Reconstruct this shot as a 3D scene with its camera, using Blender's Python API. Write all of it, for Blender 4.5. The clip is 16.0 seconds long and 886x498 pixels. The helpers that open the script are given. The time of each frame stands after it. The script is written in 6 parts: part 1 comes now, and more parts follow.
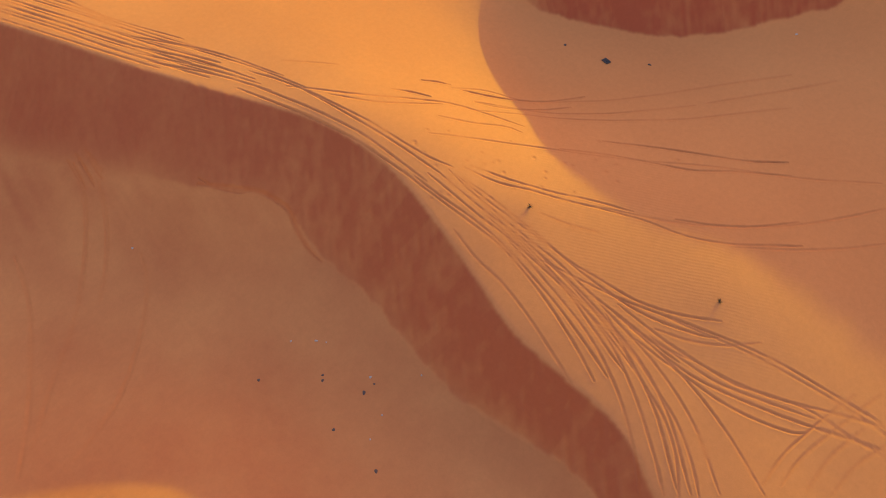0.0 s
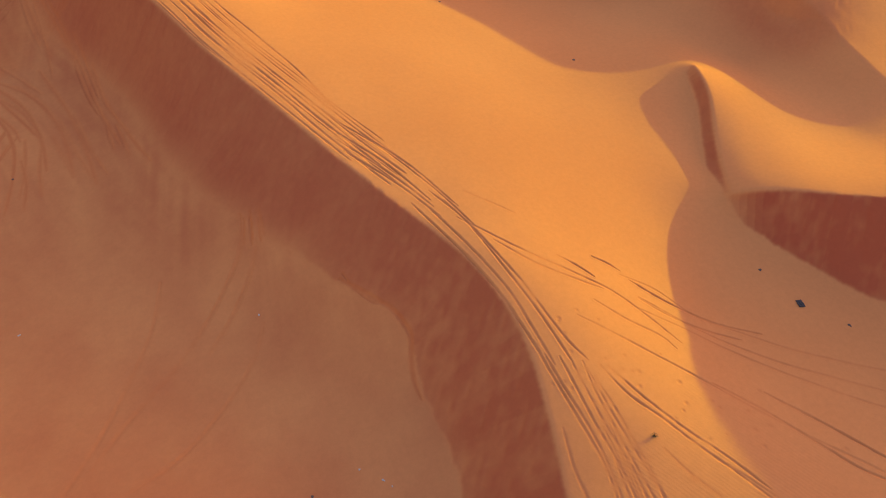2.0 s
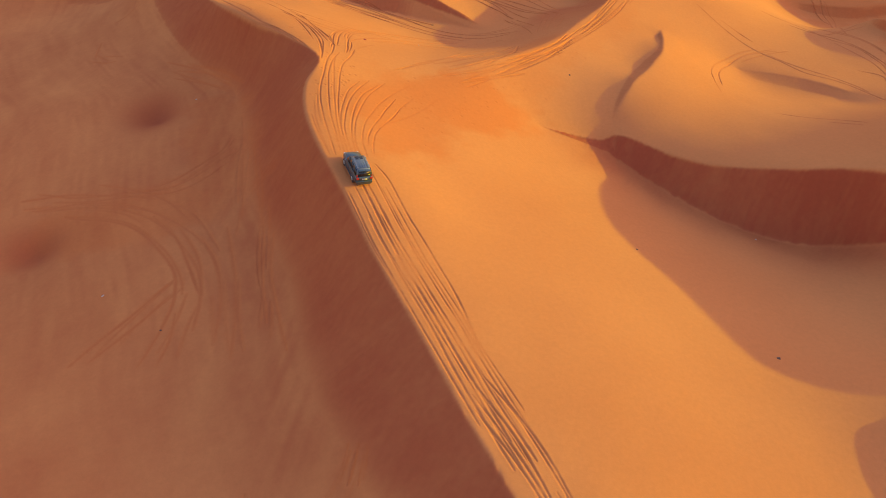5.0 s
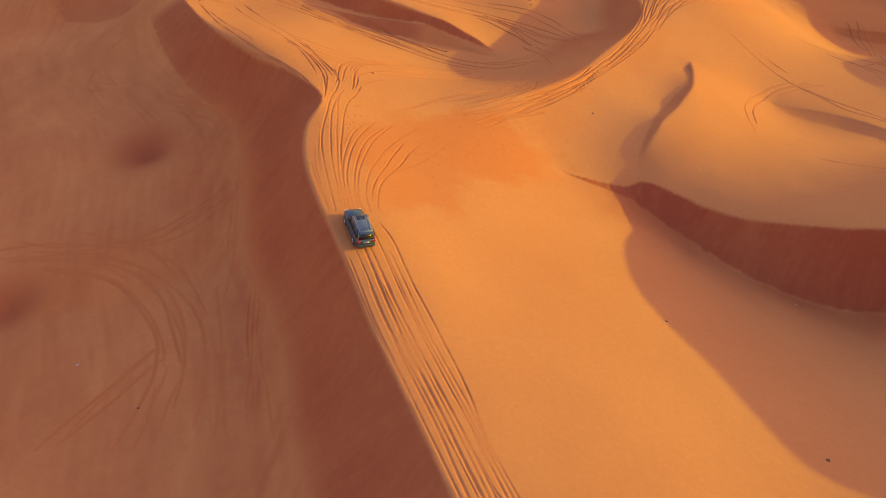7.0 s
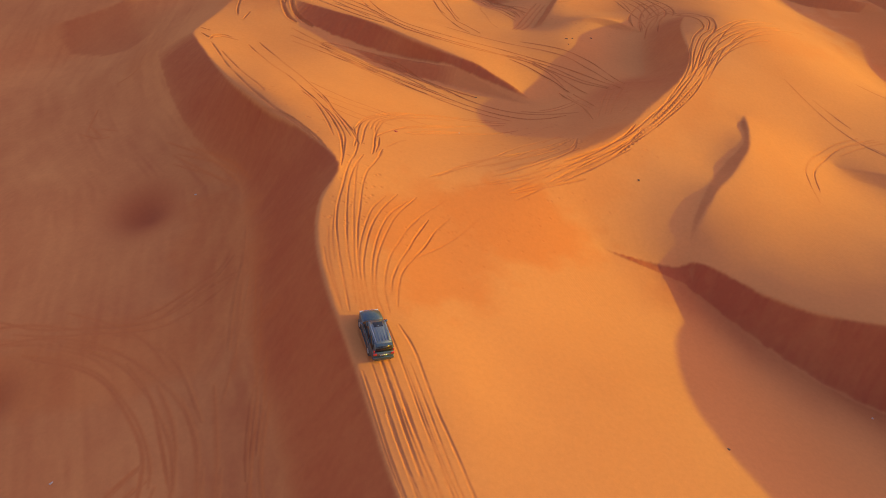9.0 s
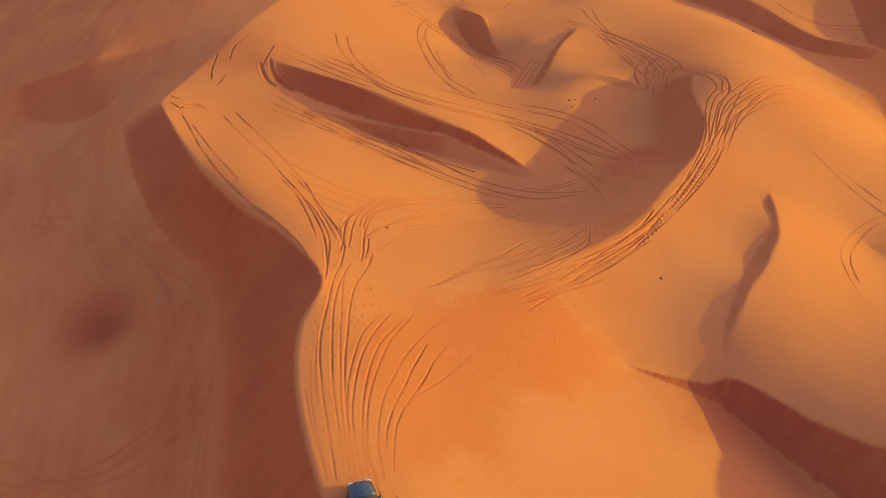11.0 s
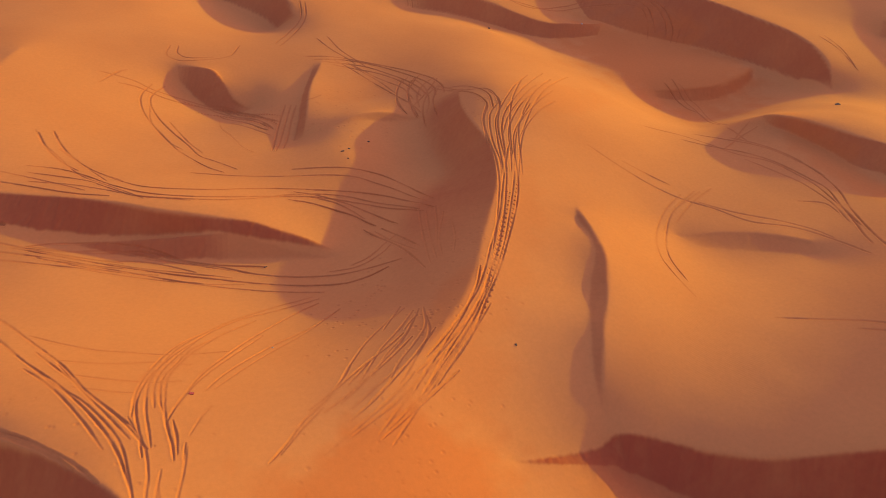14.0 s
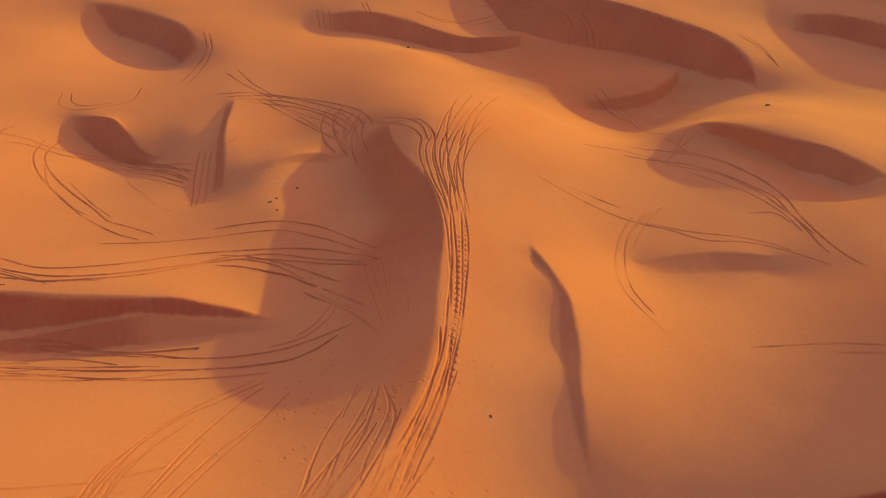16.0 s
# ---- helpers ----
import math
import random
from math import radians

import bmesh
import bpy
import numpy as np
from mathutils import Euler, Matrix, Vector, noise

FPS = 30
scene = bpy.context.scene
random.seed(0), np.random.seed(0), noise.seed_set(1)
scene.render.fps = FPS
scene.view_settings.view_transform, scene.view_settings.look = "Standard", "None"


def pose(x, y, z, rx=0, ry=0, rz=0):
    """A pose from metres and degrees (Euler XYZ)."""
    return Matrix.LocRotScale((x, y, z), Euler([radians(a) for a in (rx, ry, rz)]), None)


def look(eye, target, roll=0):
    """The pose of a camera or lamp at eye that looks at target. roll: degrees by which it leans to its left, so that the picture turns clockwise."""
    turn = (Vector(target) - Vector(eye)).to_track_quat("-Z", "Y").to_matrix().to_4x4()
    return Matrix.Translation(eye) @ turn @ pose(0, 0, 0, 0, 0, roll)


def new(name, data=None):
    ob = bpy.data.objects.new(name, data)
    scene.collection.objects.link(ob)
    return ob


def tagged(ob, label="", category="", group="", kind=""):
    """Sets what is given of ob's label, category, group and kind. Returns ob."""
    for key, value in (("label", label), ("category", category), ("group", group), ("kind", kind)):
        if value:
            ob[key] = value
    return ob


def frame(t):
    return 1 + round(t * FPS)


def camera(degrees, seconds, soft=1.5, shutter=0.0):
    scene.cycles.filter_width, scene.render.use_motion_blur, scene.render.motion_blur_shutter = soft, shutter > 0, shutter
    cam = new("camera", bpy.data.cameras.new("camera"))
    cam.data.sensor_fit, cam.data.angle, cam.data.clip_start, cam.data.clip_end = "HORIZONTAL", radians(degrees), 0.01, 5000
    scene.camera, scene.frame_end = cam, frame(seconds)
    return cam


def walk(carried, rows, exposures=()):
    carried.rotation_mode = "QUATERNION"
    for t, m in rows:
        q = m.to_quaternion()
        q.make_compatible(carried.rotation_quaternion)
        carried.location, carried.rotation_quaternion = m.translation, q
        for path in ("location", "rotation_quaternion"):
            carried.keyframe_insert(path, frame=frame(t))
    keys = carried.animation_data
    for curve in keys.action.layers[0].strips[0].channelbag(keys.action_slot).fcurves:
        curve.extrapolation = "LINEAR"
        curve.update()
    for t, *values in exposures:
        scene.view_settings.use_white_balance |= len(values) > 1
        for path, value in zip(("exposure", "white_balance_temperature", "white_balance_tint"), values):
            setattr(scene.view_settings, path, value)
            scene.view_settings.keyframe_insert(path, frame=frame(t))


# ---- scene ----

cam = camera(62.67, 16.0, soft=1.0)
PATH = [
    (0, (-11.68, -110.60, 53.48), (-1.06, -101.51, 26.93), -0.50),
    (0.5, (-10.41, -110.26, 53.40), (-0.60, -99.71, 27.08), -0.17),
    (1, (-9.12, -109.63, 53.27), (0.21, -97.35, 27.54), 0.12),
    (1.5, (-7.72, -108.74, 53.34), (0.92, -94.61, 28.33), -0.01),
    (2, (-6.50, -107.65, 53.09), (1.10, -91.76, 28.81), 0.14),
    (2.5, (-5.45, -106.49, 53.10), (0.83, -88.91, 29.61), 0.13),
    (3, (-3.95, -104.84, 53.27), (1.43, -86.04, 30.52), -0.22),
    (3.5, (-2.81, -103.12, 53.24), (1.51, -83.04, 31.37), -0.25),
    (4, (-2.12, -100.71, 53.14), (0.63, -79.54, 32.06), 0.29),
    (4.5, (-1.31, -98.61, 53.31), (0.65, -76.56, 33.05), 0.27),
    (4.7, (-0.89, -97.78, 53.23), (0.98, -75.65, 33.06), 0.06),
    (6.8, (0.56, -87.76, 53.19), (1.98, -65.59, 33.03), 0.08),
    (7, (0.61, -86.69, 53.39), (1.91, -64.56, 33.17), 0.06),
    (7.5, (0.70, -83.79, 53.80), (1.65, -61.71, 33.51), -0.01),
    (8, (0.60, -80.54, 53.77), (1.24, -58.49, 33.44), 0.20),
    (8.2, (0.48, -79.25, 53.62), (1.08, -57.16, 33.33), 0.18),
    (10.3, (-0.12, -64.57, 54.37), (0.48, -42.06, 34.55), 0.47),
    (10.5, (-0.25, -63.18, 54.30), (0.43, -40.57, 34.60), 0.48),
    (11, (-0.58, -59.85, 54.42), (0.53, -37.23, 34.75), 0.53),
    (11.5, (-0.68, -56.75, 54.57), (1.90, -34.24, 34.90), 0.35),
    (12, (-0.99, -53.93, 54.62), (3.92, -31.78, 35.00), 0.20),
    (12.5, (-1.29, -51.09, 54.49), (5.03, -29.27, 34.90), 0.16),
    (13, (-1.40, -48.51, 54.33), (6.08, -27.10, 34.69), 0.15),
    (13.5, (-1.33, -46.02, 54.39), (7.88, -25.37, 34.67), -0.10),
    (14, (-1.44, -43.46, 54.18), (8.54, -23.13, 34.50), 0.01),
    (14.5, (-1.04, -41.21, 54.17), (9.58, -21.20, 34.50), -0.12),
    (15, (-0.60, -38.91, 54.07), (10.77, -19.29, 34.42), -0.22),
    (15.5, (-0.05, -36.62, 54.09), (11.99, -17.41, 34.44), -0.29),
    (16, (0.58, -34.28, 53.95), (13.25, -15.46, 34.32), -0.25),
]
walk(cam, [(t, look(eye, target, roll)) for t, eye, target, roll in PATH], [(0, 1.34, 6350, -26), (5, 1.17, 6500, -19), (11, 0.97, 6650, -10), (16, 0.82, 6700, 1)])

# ---- world, sun ----
SUN_EL, SUN_AZ = 6.4, 85.0          # degrees above the horizon; degrees clockwise from +y
world = bpy.data.worlds.new("world")
scene.world = world
world.use_nodes = True
wt = world.node_tree
wt.nodes.clear()
sky = wt.nodes.new("ShaderNodeTexSky")
sky.sky_type = 'NISHITA'
sky.sun_disc = False
sky.sun_elevation = radians(SUN_EL)
sky.sun_rotation = radians(SUN_AZ)
sky.dust_density = 3.0
sky.air_density = 2.2
bg = wt.nodes.new("ShaderNodeBackground")
bg.inputs["Strength"].default_value = 0.243
wo = wt.nodes.new("ShaderNodeOutputWorld")
dust = wt.nodes.new("ShaderNodeMixRGB")          # tint over the sky, tuned to the tone of shaded sand
dust.blend_type = 'MULTIPLY'
dust.inputs["Fac"].default_value = 1.0
dust.inputs["Color2"].default_value = (0.86, 0.76, 1.72, 1)
wt.links.new(sky.outputs[0], dust.inputs["Color1"])
wt.links.new(dust.outputs[0], bg.inputs["Color"])
wt.links.new(bg.outputs[0], wo.inputs["Surface"])

sun_data = bpy.data.lights.new("sun", 'SUN')
sun_data.energy = 1.95
sun_data.angle = radians(0.6)
sun_data.color = (1.0, 0.93, 0.04)
sun_ob = new("sun", sun_data)
se, sa = radians(SUN_EL), radians(SUN_AZ)
sun_ob.matrix_world = look((math.sin(sa) * math.cos(se) * 300, math.cos(sa) * math.cos(se) * 300, math.sin(se) * 300), (0, 0, 0))


# ---- relief of the dunes: crest lines, feet of the slip faces, hollows ----
# each point: east, north, height in metres
CRESTS = {
    "main_south": [(-5, -136, 3.4), (-1.5, -124, 3.7), (2.8, -116, 4.2), (5, -112, 4.45), (5.5, -107, 4.6), (5.9, -102, 4.72), (7.5, -97, 5), (9, -92, 5.28), (10, -88, 5.45), (10.3, -83.5, 5.75), (9, -77.2, 6.2), (4, -64.5, 6.6), (0.5, -55, 7), (-3, -46, 7.5)],
    "main_north": [(-3, -46, 7.5), (-6, -37, 8.3), (-9, -28.5, 8.8), (-10.5, -22, 8.9), (-10.5, -17, 9.3), (-9, -12.3, 10), (-13, -6, 9.5), (-18, -1, 9), (-22, 4, 8.8), (-25, 9, 8), (-29, 17, 6.5), (-34.5, 28.5, 5)],
    "main_end": [(-34.5, 28.5, 5), (-32.5, 36, 4.5), (-28, 53, 4), (-23, 65, 4), (-14, 82, 3)],
    "east_ridge": [(19, -15, 0.2), (27, -16, -1.8), (30, -16, -1.2), (34, -19, -1.6), (36, -21, -1.6), (40, -24, -1.2), (44, -26, -0.3), (49, -28.7, 1.1), (53, -30.3, 2.1), (57.5, -33.6, 3.2), (61, -39.6, 4.2), (62.7, -44.6, 4.8), (64.6, -50.6, 5), (63.5, -53.8, 4.7)],
    "east_ridge_end": [(63.5, -53.8, 4.7), (61.7, -57.6, 3.7), (61, -59.6, 3), (62, -62, 2.3), (61, -70, 2), (62, -77, 1.1), (64.5, -80.5, 0)],
    "south_east": [(35.6, -80, 2.2), (39, -82, 3.2), (42, -84.5, 4), (46, -88, 5.2), (51, -92, 7.3), (58, -98, 8.8), (68, -107, 9.9), (80, -120, 10.6)],
    "spur": [(44.3, -63.5, 2), (42.6, -68, 2), (40.2, -72, 1.7), (37.8, -76, 1.8), (35.6, -80, 2.2)],
    "track_ridge": [(10, -7, 5.4), (15, -4.5, 4.7), (19.5, -1.5, 4.1), (25, 3.5, 3.4), (30.5, 11, 2.6), (36, 18, 1.9), (40.2, 26.5, 0.95), (41, 30, 0.75), (41.4, 34.4, 0.55), (42.3, 39, 0.1), (43.7, 43, -0.5), (45.5, 46.5, -1.1)],
    "thin_ridge": [(45, 14, -0.9), (44, 11.5, -0.3), (42.5, 6, 0.5), (41.2, 2.5, 1), (38, -2, 1.3), (34, -7, 1.42), (31, -11, 0.45), (29.4, -14, -0.8)],
    "eye": [(-21, 41.6, 4.2), (-14.4, 37.9, 3.9), (-8, 34.2, 3.5), (-2, 30.3, 2.6), (4, 27.5, 1.5), (7.5, 26, 0.9), (10.3, 24, 0), (13.1, 22.1, -0.9), (15.3, 20, -1.9)],
    "eye_ripple": [(-12, 30.6, 1.25), (-7, 29.3, 0.75), (-2.5, 28, 0.5), (2, 26.6, 0.4), (5, 25.6, 0.35)],
    "far_bowl": [(8, 77.5, -3), (12.5, 74.5, -3), (13.8, 72, -3.6), (14.5, 67, -5.5), (16.7, 64, -6.6)],
    "gully": [(31, 71, -4.5), (26, 62, -4), (22.5, 53, -3.8), (20.5, 48.5, -4)],
    "hump": [(24, 47, -2.5), (29, 48, -2.1), (34, 47.4, -2.7), (37.5, 45, -3.9)],
    "big_north_east": [(100, 112, -7), (112, 90, -9.5), (119, 70, -9), (121.5, 58, -8.9), (123.5, 48, -9.3), (121, 39, -10.6), (118.5, 34.5, -13.4)],
    "north_ridge": [(62, 101, -8), (70, 97, -8), (76, 92, -9.5), (84, 83.5, -12), (90, 80.8, -12.7), (95, 79.5, -13.2), (98.5, 79.8, -13.9)],
    "far_east": [(90, 26, -6.4), (90.5, 24.7, -5.8), (92.5, 19.9, -5), (94.9, 13.7, -4.6), (97.1, 9.5, -4.4), (97.6, 6.5, -4.4), (98, 0, -4.6)],
    "farthest": [(150, 50, -11.5), (155, 43.5, -10.5), (159, 34, -10.5), (160, 20, -10.5)],
    "north_west": [(22, 124, -4), (29.5, 116, -5), (34, 105, -5), (33.5, 95, -6)],
    "dip": [(56, 7, -5), (64, 4, -5), (71, -1.5, -5)],
    "valley_end": [(-48.5, 48, 2.6), (-52.4, 46, 1.6), (-57, 44.5, 0.5), (-63, 43, -0.8)],
    "bowl_lip": [(113, 49.6, -13.7), (109.4, 47.4, -13.6), (102.3, 46.5, -13.8), (96.1, 48.2, -14.1), (90.1, 50.9, -14.3)],
}
FEET = {
    "main": [(-3, -126, 2.4), (0.6, -115, 2.2), (1.6, -110, 1.2), (1.2, -105.5, 0.5), (0.8, -100.5, 0.3), (1.5, -96, 0.3), (2.6, -90, 0.4), (2.6, -85.5, 0.6), (3.2, -80.8, 2.4), (2.2, -77.5, 3.2), (0, -74.2, 3.1), (-2, -70, 2.9), (-4.5, -66, 2.8)],
    "main_west": [(-4.5, -66, 2.8), (-7.2, -60, 2.2), (-9.3, -54, 1.9), (-10.7, -45.5, 1.6), (-13, -38.5, 1.5), (-16.7, -29, 1.5), (-18.5, -19, 1.8), (-19.8, -12, 2), (-22.6, -4, 2), (-28.3, 3.4, 2), (-34, 13, 2.5), (-39.7, 26.5, 3)],
    "east_ridge": [(28.4, -18, -2.8), (32, -21.7, -4.1), (36.5, -26.2, -5.1), (41.5, -30.7, -5.7), (46.5, -33.8, -5.9), (53, -36, -5.2), (56.5, -38.4, -2.6), (58.5, -42.5, -0.3), (58.8, -45, 0.5), (60.2, -49.8, 1.1), (60, -52.6, 1.4), (58.9, -56, 1.3), (59, -58.6, 1), (60.6, -61.9, 1)],
    "south_east": [(35.5, -82, 1), (37, -86, 0.8), (38.5, -89.5, 0.8), (40, -93, 1), (44, -98, 1.5), (52, -105, 3)],
    "spur": [(43.3, -63.7, 1.2), (41.6, -68, 1.1), (39.2, -72, 1.0), (36.7, -76, 1.1)],
    "track_ridge": [(16.5, 1, 3.2), (18.5, 8, 1), (22.5, 17.5, -0.7), (28, 24, -1.6), (34.4, 29, -2.9), (36, 36, -3.6), (38, 43, -3.3), (42, 47, -2.3)],
    "thin_ridge": [(43.4, 11.1, -0.62), (42, 6.2, 0.36), (40.3, 3.2, 0.72), (36.6, -1.0, 0.82), (33.2, -6.0, 1.25), (30.5, -10.6, 0.38)],
    "eye": [(-21, 38, 3.3), (-15.5, 34, 2.3), (-11, 32, 1.4), (-6, 30, 0.6), (-2, 28.7, 0.25), (2, 27.2, 0.15)],
    "eye_low": [(-8, 28, 0.2), (-3.5, 26, -0.5), (1, 24.3, -1), (6, 22.4, -1.5), (10, 21, -1.8), (15, 18.8, -2.1)],
    "far_bowl": [(7.6, 75, -4.4), (9.2, 70.8, -5.9), (11, 67.4, -6.7), (14.2, 64, -7)],
    "gully": [(29.6, 70.7, -4.75), (24.9, 62, -4.6), (21.4, 54, -4.7), (19.3, 48.7, -4.8)],
    "hump": [(30, 46.8, -2.7), (34, 46, -3.5)],
    "big_north_east": [(98, 84, -14.3), (104, 72, -14.5), (111.5, 60.5, -14.6), (116.3, 49.5, -14.6), (118, 41.5, -14.2)],
    "north_ridge": [(60, 98, -10), (67.5, 93, -11), (74, 88, -12.4), (82, 80.5, -14), (89, 77.6, -14.4), (95, 76.6, -14.6)],
    "far_east": [(89.4, 24.4, -6.9), (91, 19.6, -6.9), (92.2, 14, -7), (92.6, 9.8, -7), (94.3, 6.3, -6.9), (95.2, 2, -6.8)],
    "farthest": [(146, 47, -13.2), (151, 41, -13.4), (155, 30, -13.4)],
    "north_west": [(23, 116, -7.8), (29, 104.5, -8.6), (30.3, 97, -8.8)],
    "valley_end": [(-44.6, 38, 0.1), (-47.5, 36, -1.3), (-52, 35.8, -2.5), (-58, 37.4, -3)],
    "bowl_lip": [(113.3, 49, -14.6), (109.8, 46.4, -15), (102, 44.6, -15.3), (95, 46, -15.3), (89.4, 49.6, -15)],
    "dip": [(58, 4, -5.22), (64, 0.5, -5.42), (70, -3.5, -5.42)],
}
SHARP_FEET = ("main", "east_ridge", "south_east", "eye", "eye_low", "spur", "thin_ridge", "far_bowl", "gully", "hump", "north_west", "north_ridge", "big_north_east", "far_east", "farthest")
SWELLS = {
    "brow": [(9, -128, 4.2), (12, -114, 4.7), (13, -104, 4.9), (13.6, -95, 5.2), (13.4, -87, 5.5), (11, -78, 6.4)],
    "valley": [(27, -30, -1.8), (31, -42, -0.6), (34, -54, 0.4), (30, -66, 2), (25, -76, 3)],
    "nose": [(43.8, 34, 0.7), (45.6, 37, 0.7), (47.8, 40, 0.5), (50, 44, 0)],
    "valley_rib": [(-49, 26, -1.6), (-45.5, 32, -0.3), (-42.3, 38.6, 1.4), (-37, 48.5, 2.8)],
    "bowl_floor": [(8, 7, 0.9), (12, 12, -0.8), (18.5, 20, -1.9), (25, 27, -2.3)],
}
FLATS = {
    "middle": [(34, -56, 0.7), (25, -40.6, 0.7), (0.5, -20.5, 6.2), (-3.4, -1.5, 6.8), (25, -5, 1.9), (27.5, 21, -1.2), (34.9, 1, 0.8), (31.7, -4.6, 1.3), (8.3, 16, -1.4), (6.4, 18.5, -1.7)],
    "east_slopes": [(41, -35, -4), (64, 1.5, -5.2), (37, -13, -0.4), (44, -15, -1), (52, -15, -1.2), (60, -18, 0.4), (73, -20, 3), (75, -8, -3), (50, -6, -2.5), (62, -9, -3.3), (78, 18, -7.1), (38.6, 5, 0.45)],
    "south": [(18.5, -83, 4.6), (14.6, -97, 5.3), (18, -112, 5.2), (34, -91.5, 1.4), (27, -88, 1), (20, -104, 4.6), (24, -123, 4), (-8, -89, 0), (-7, -72.5, 0.2), (54, -78, 0.2), (52, -62, -1.8), (120, -120, 4)],
    "west_valley": [(-24, -47, -0.4), (-23, -42, 0.8), (-26, -7.5, 2), (-32.5, -7.5, -1.5), (-27, -12, 1.6), (-38, -6, 1), (-33, -1.5, 1.2), (-31, -14, 1.2), (-41, -33, -2.4), (-37, -36, -0.2), (-45, -30, -0.4), (-40, -27, -0.2), (-24.4, 27, 3.2), (-46, 27, -2), (-60, 37, -3), (-44, 10, 0), (-32, -27, 0.8), (-40, -88, 4), (-13, -91, 1.8), (-20, -90, 2.8), (-24, -78, 1.4), (-14, -100, 2.2), (-60, -50, 0), (-70, 100, -2), (-75, -110, 0)],
    "north_bowls": [(23.5, 37, -1.2), (28, 41.5, -2.6), (-2, 38.4, 1.5), (17.5, 57, -4.6), (20.5, 65, -4.6), (28.5, 65, -4.7), (29, 58, -4.4), (28, 52, -3.7), (34, 55, -4.6), (37, 63, -5.6), (12, 58, -5), (78, 76, -13.2), (72, 84, -12.4), (12.5, 72, -3), (73.5, 43.4, -8.2), (70, 80, -9.8), (60, 130, -9), (-20, 130, 0)],
    "far_east": [(140, 50, -11.6), (131, 58, -10.2), (133, 45, -11), (92, 62, -13.4), (88, 72, -14.2), (82, 62, -12.7), (86.5, 15, -6.1), (84, 6, -6), (87, 24, -7.4), (88, 50, -14.3), (93, 45, -15.6), (94, 37, -14.2), (104, 36, -13.4), (108, 26, -8.6), (117, 36, -12.5), (95, 84, -15), (100, -60, 0), (140, 0, -12), (130, 110, -14), (140, 75, -11.5), (86, 40, -13.4), (86, 34, -12.4), (89, 58, -12.8)],
}

X0, X1, Y0, Y1 = -84.0, 172.0, -144.0, 144.0


def along(points, step):
    """Points every step metres along a smooth curve through the given ones."""
    p = np.array(points, float)
    p = np.vstack([2 * p[0] - p[1], p, 2 * p[-1] - p[-2]])
    out = []
    for i in range(1, len(p) - 2):
        a, b, c, d = p[i - 1:i + 3]
        n = max(2, int(np.linalg.norm(c[:2] - b[:2]) / step))
        u = np.linspace(0, 1, n, endpoint=False)[:, None]
        out.append(0.5 * (2 * b + (c - a) * u + (2 * a - 5 * b + 4 * c - d) * u ** 2 + (3 * b - a - 3 * c + d) * u ** 3))
    return np.vstack(out + [p[-2][None]])


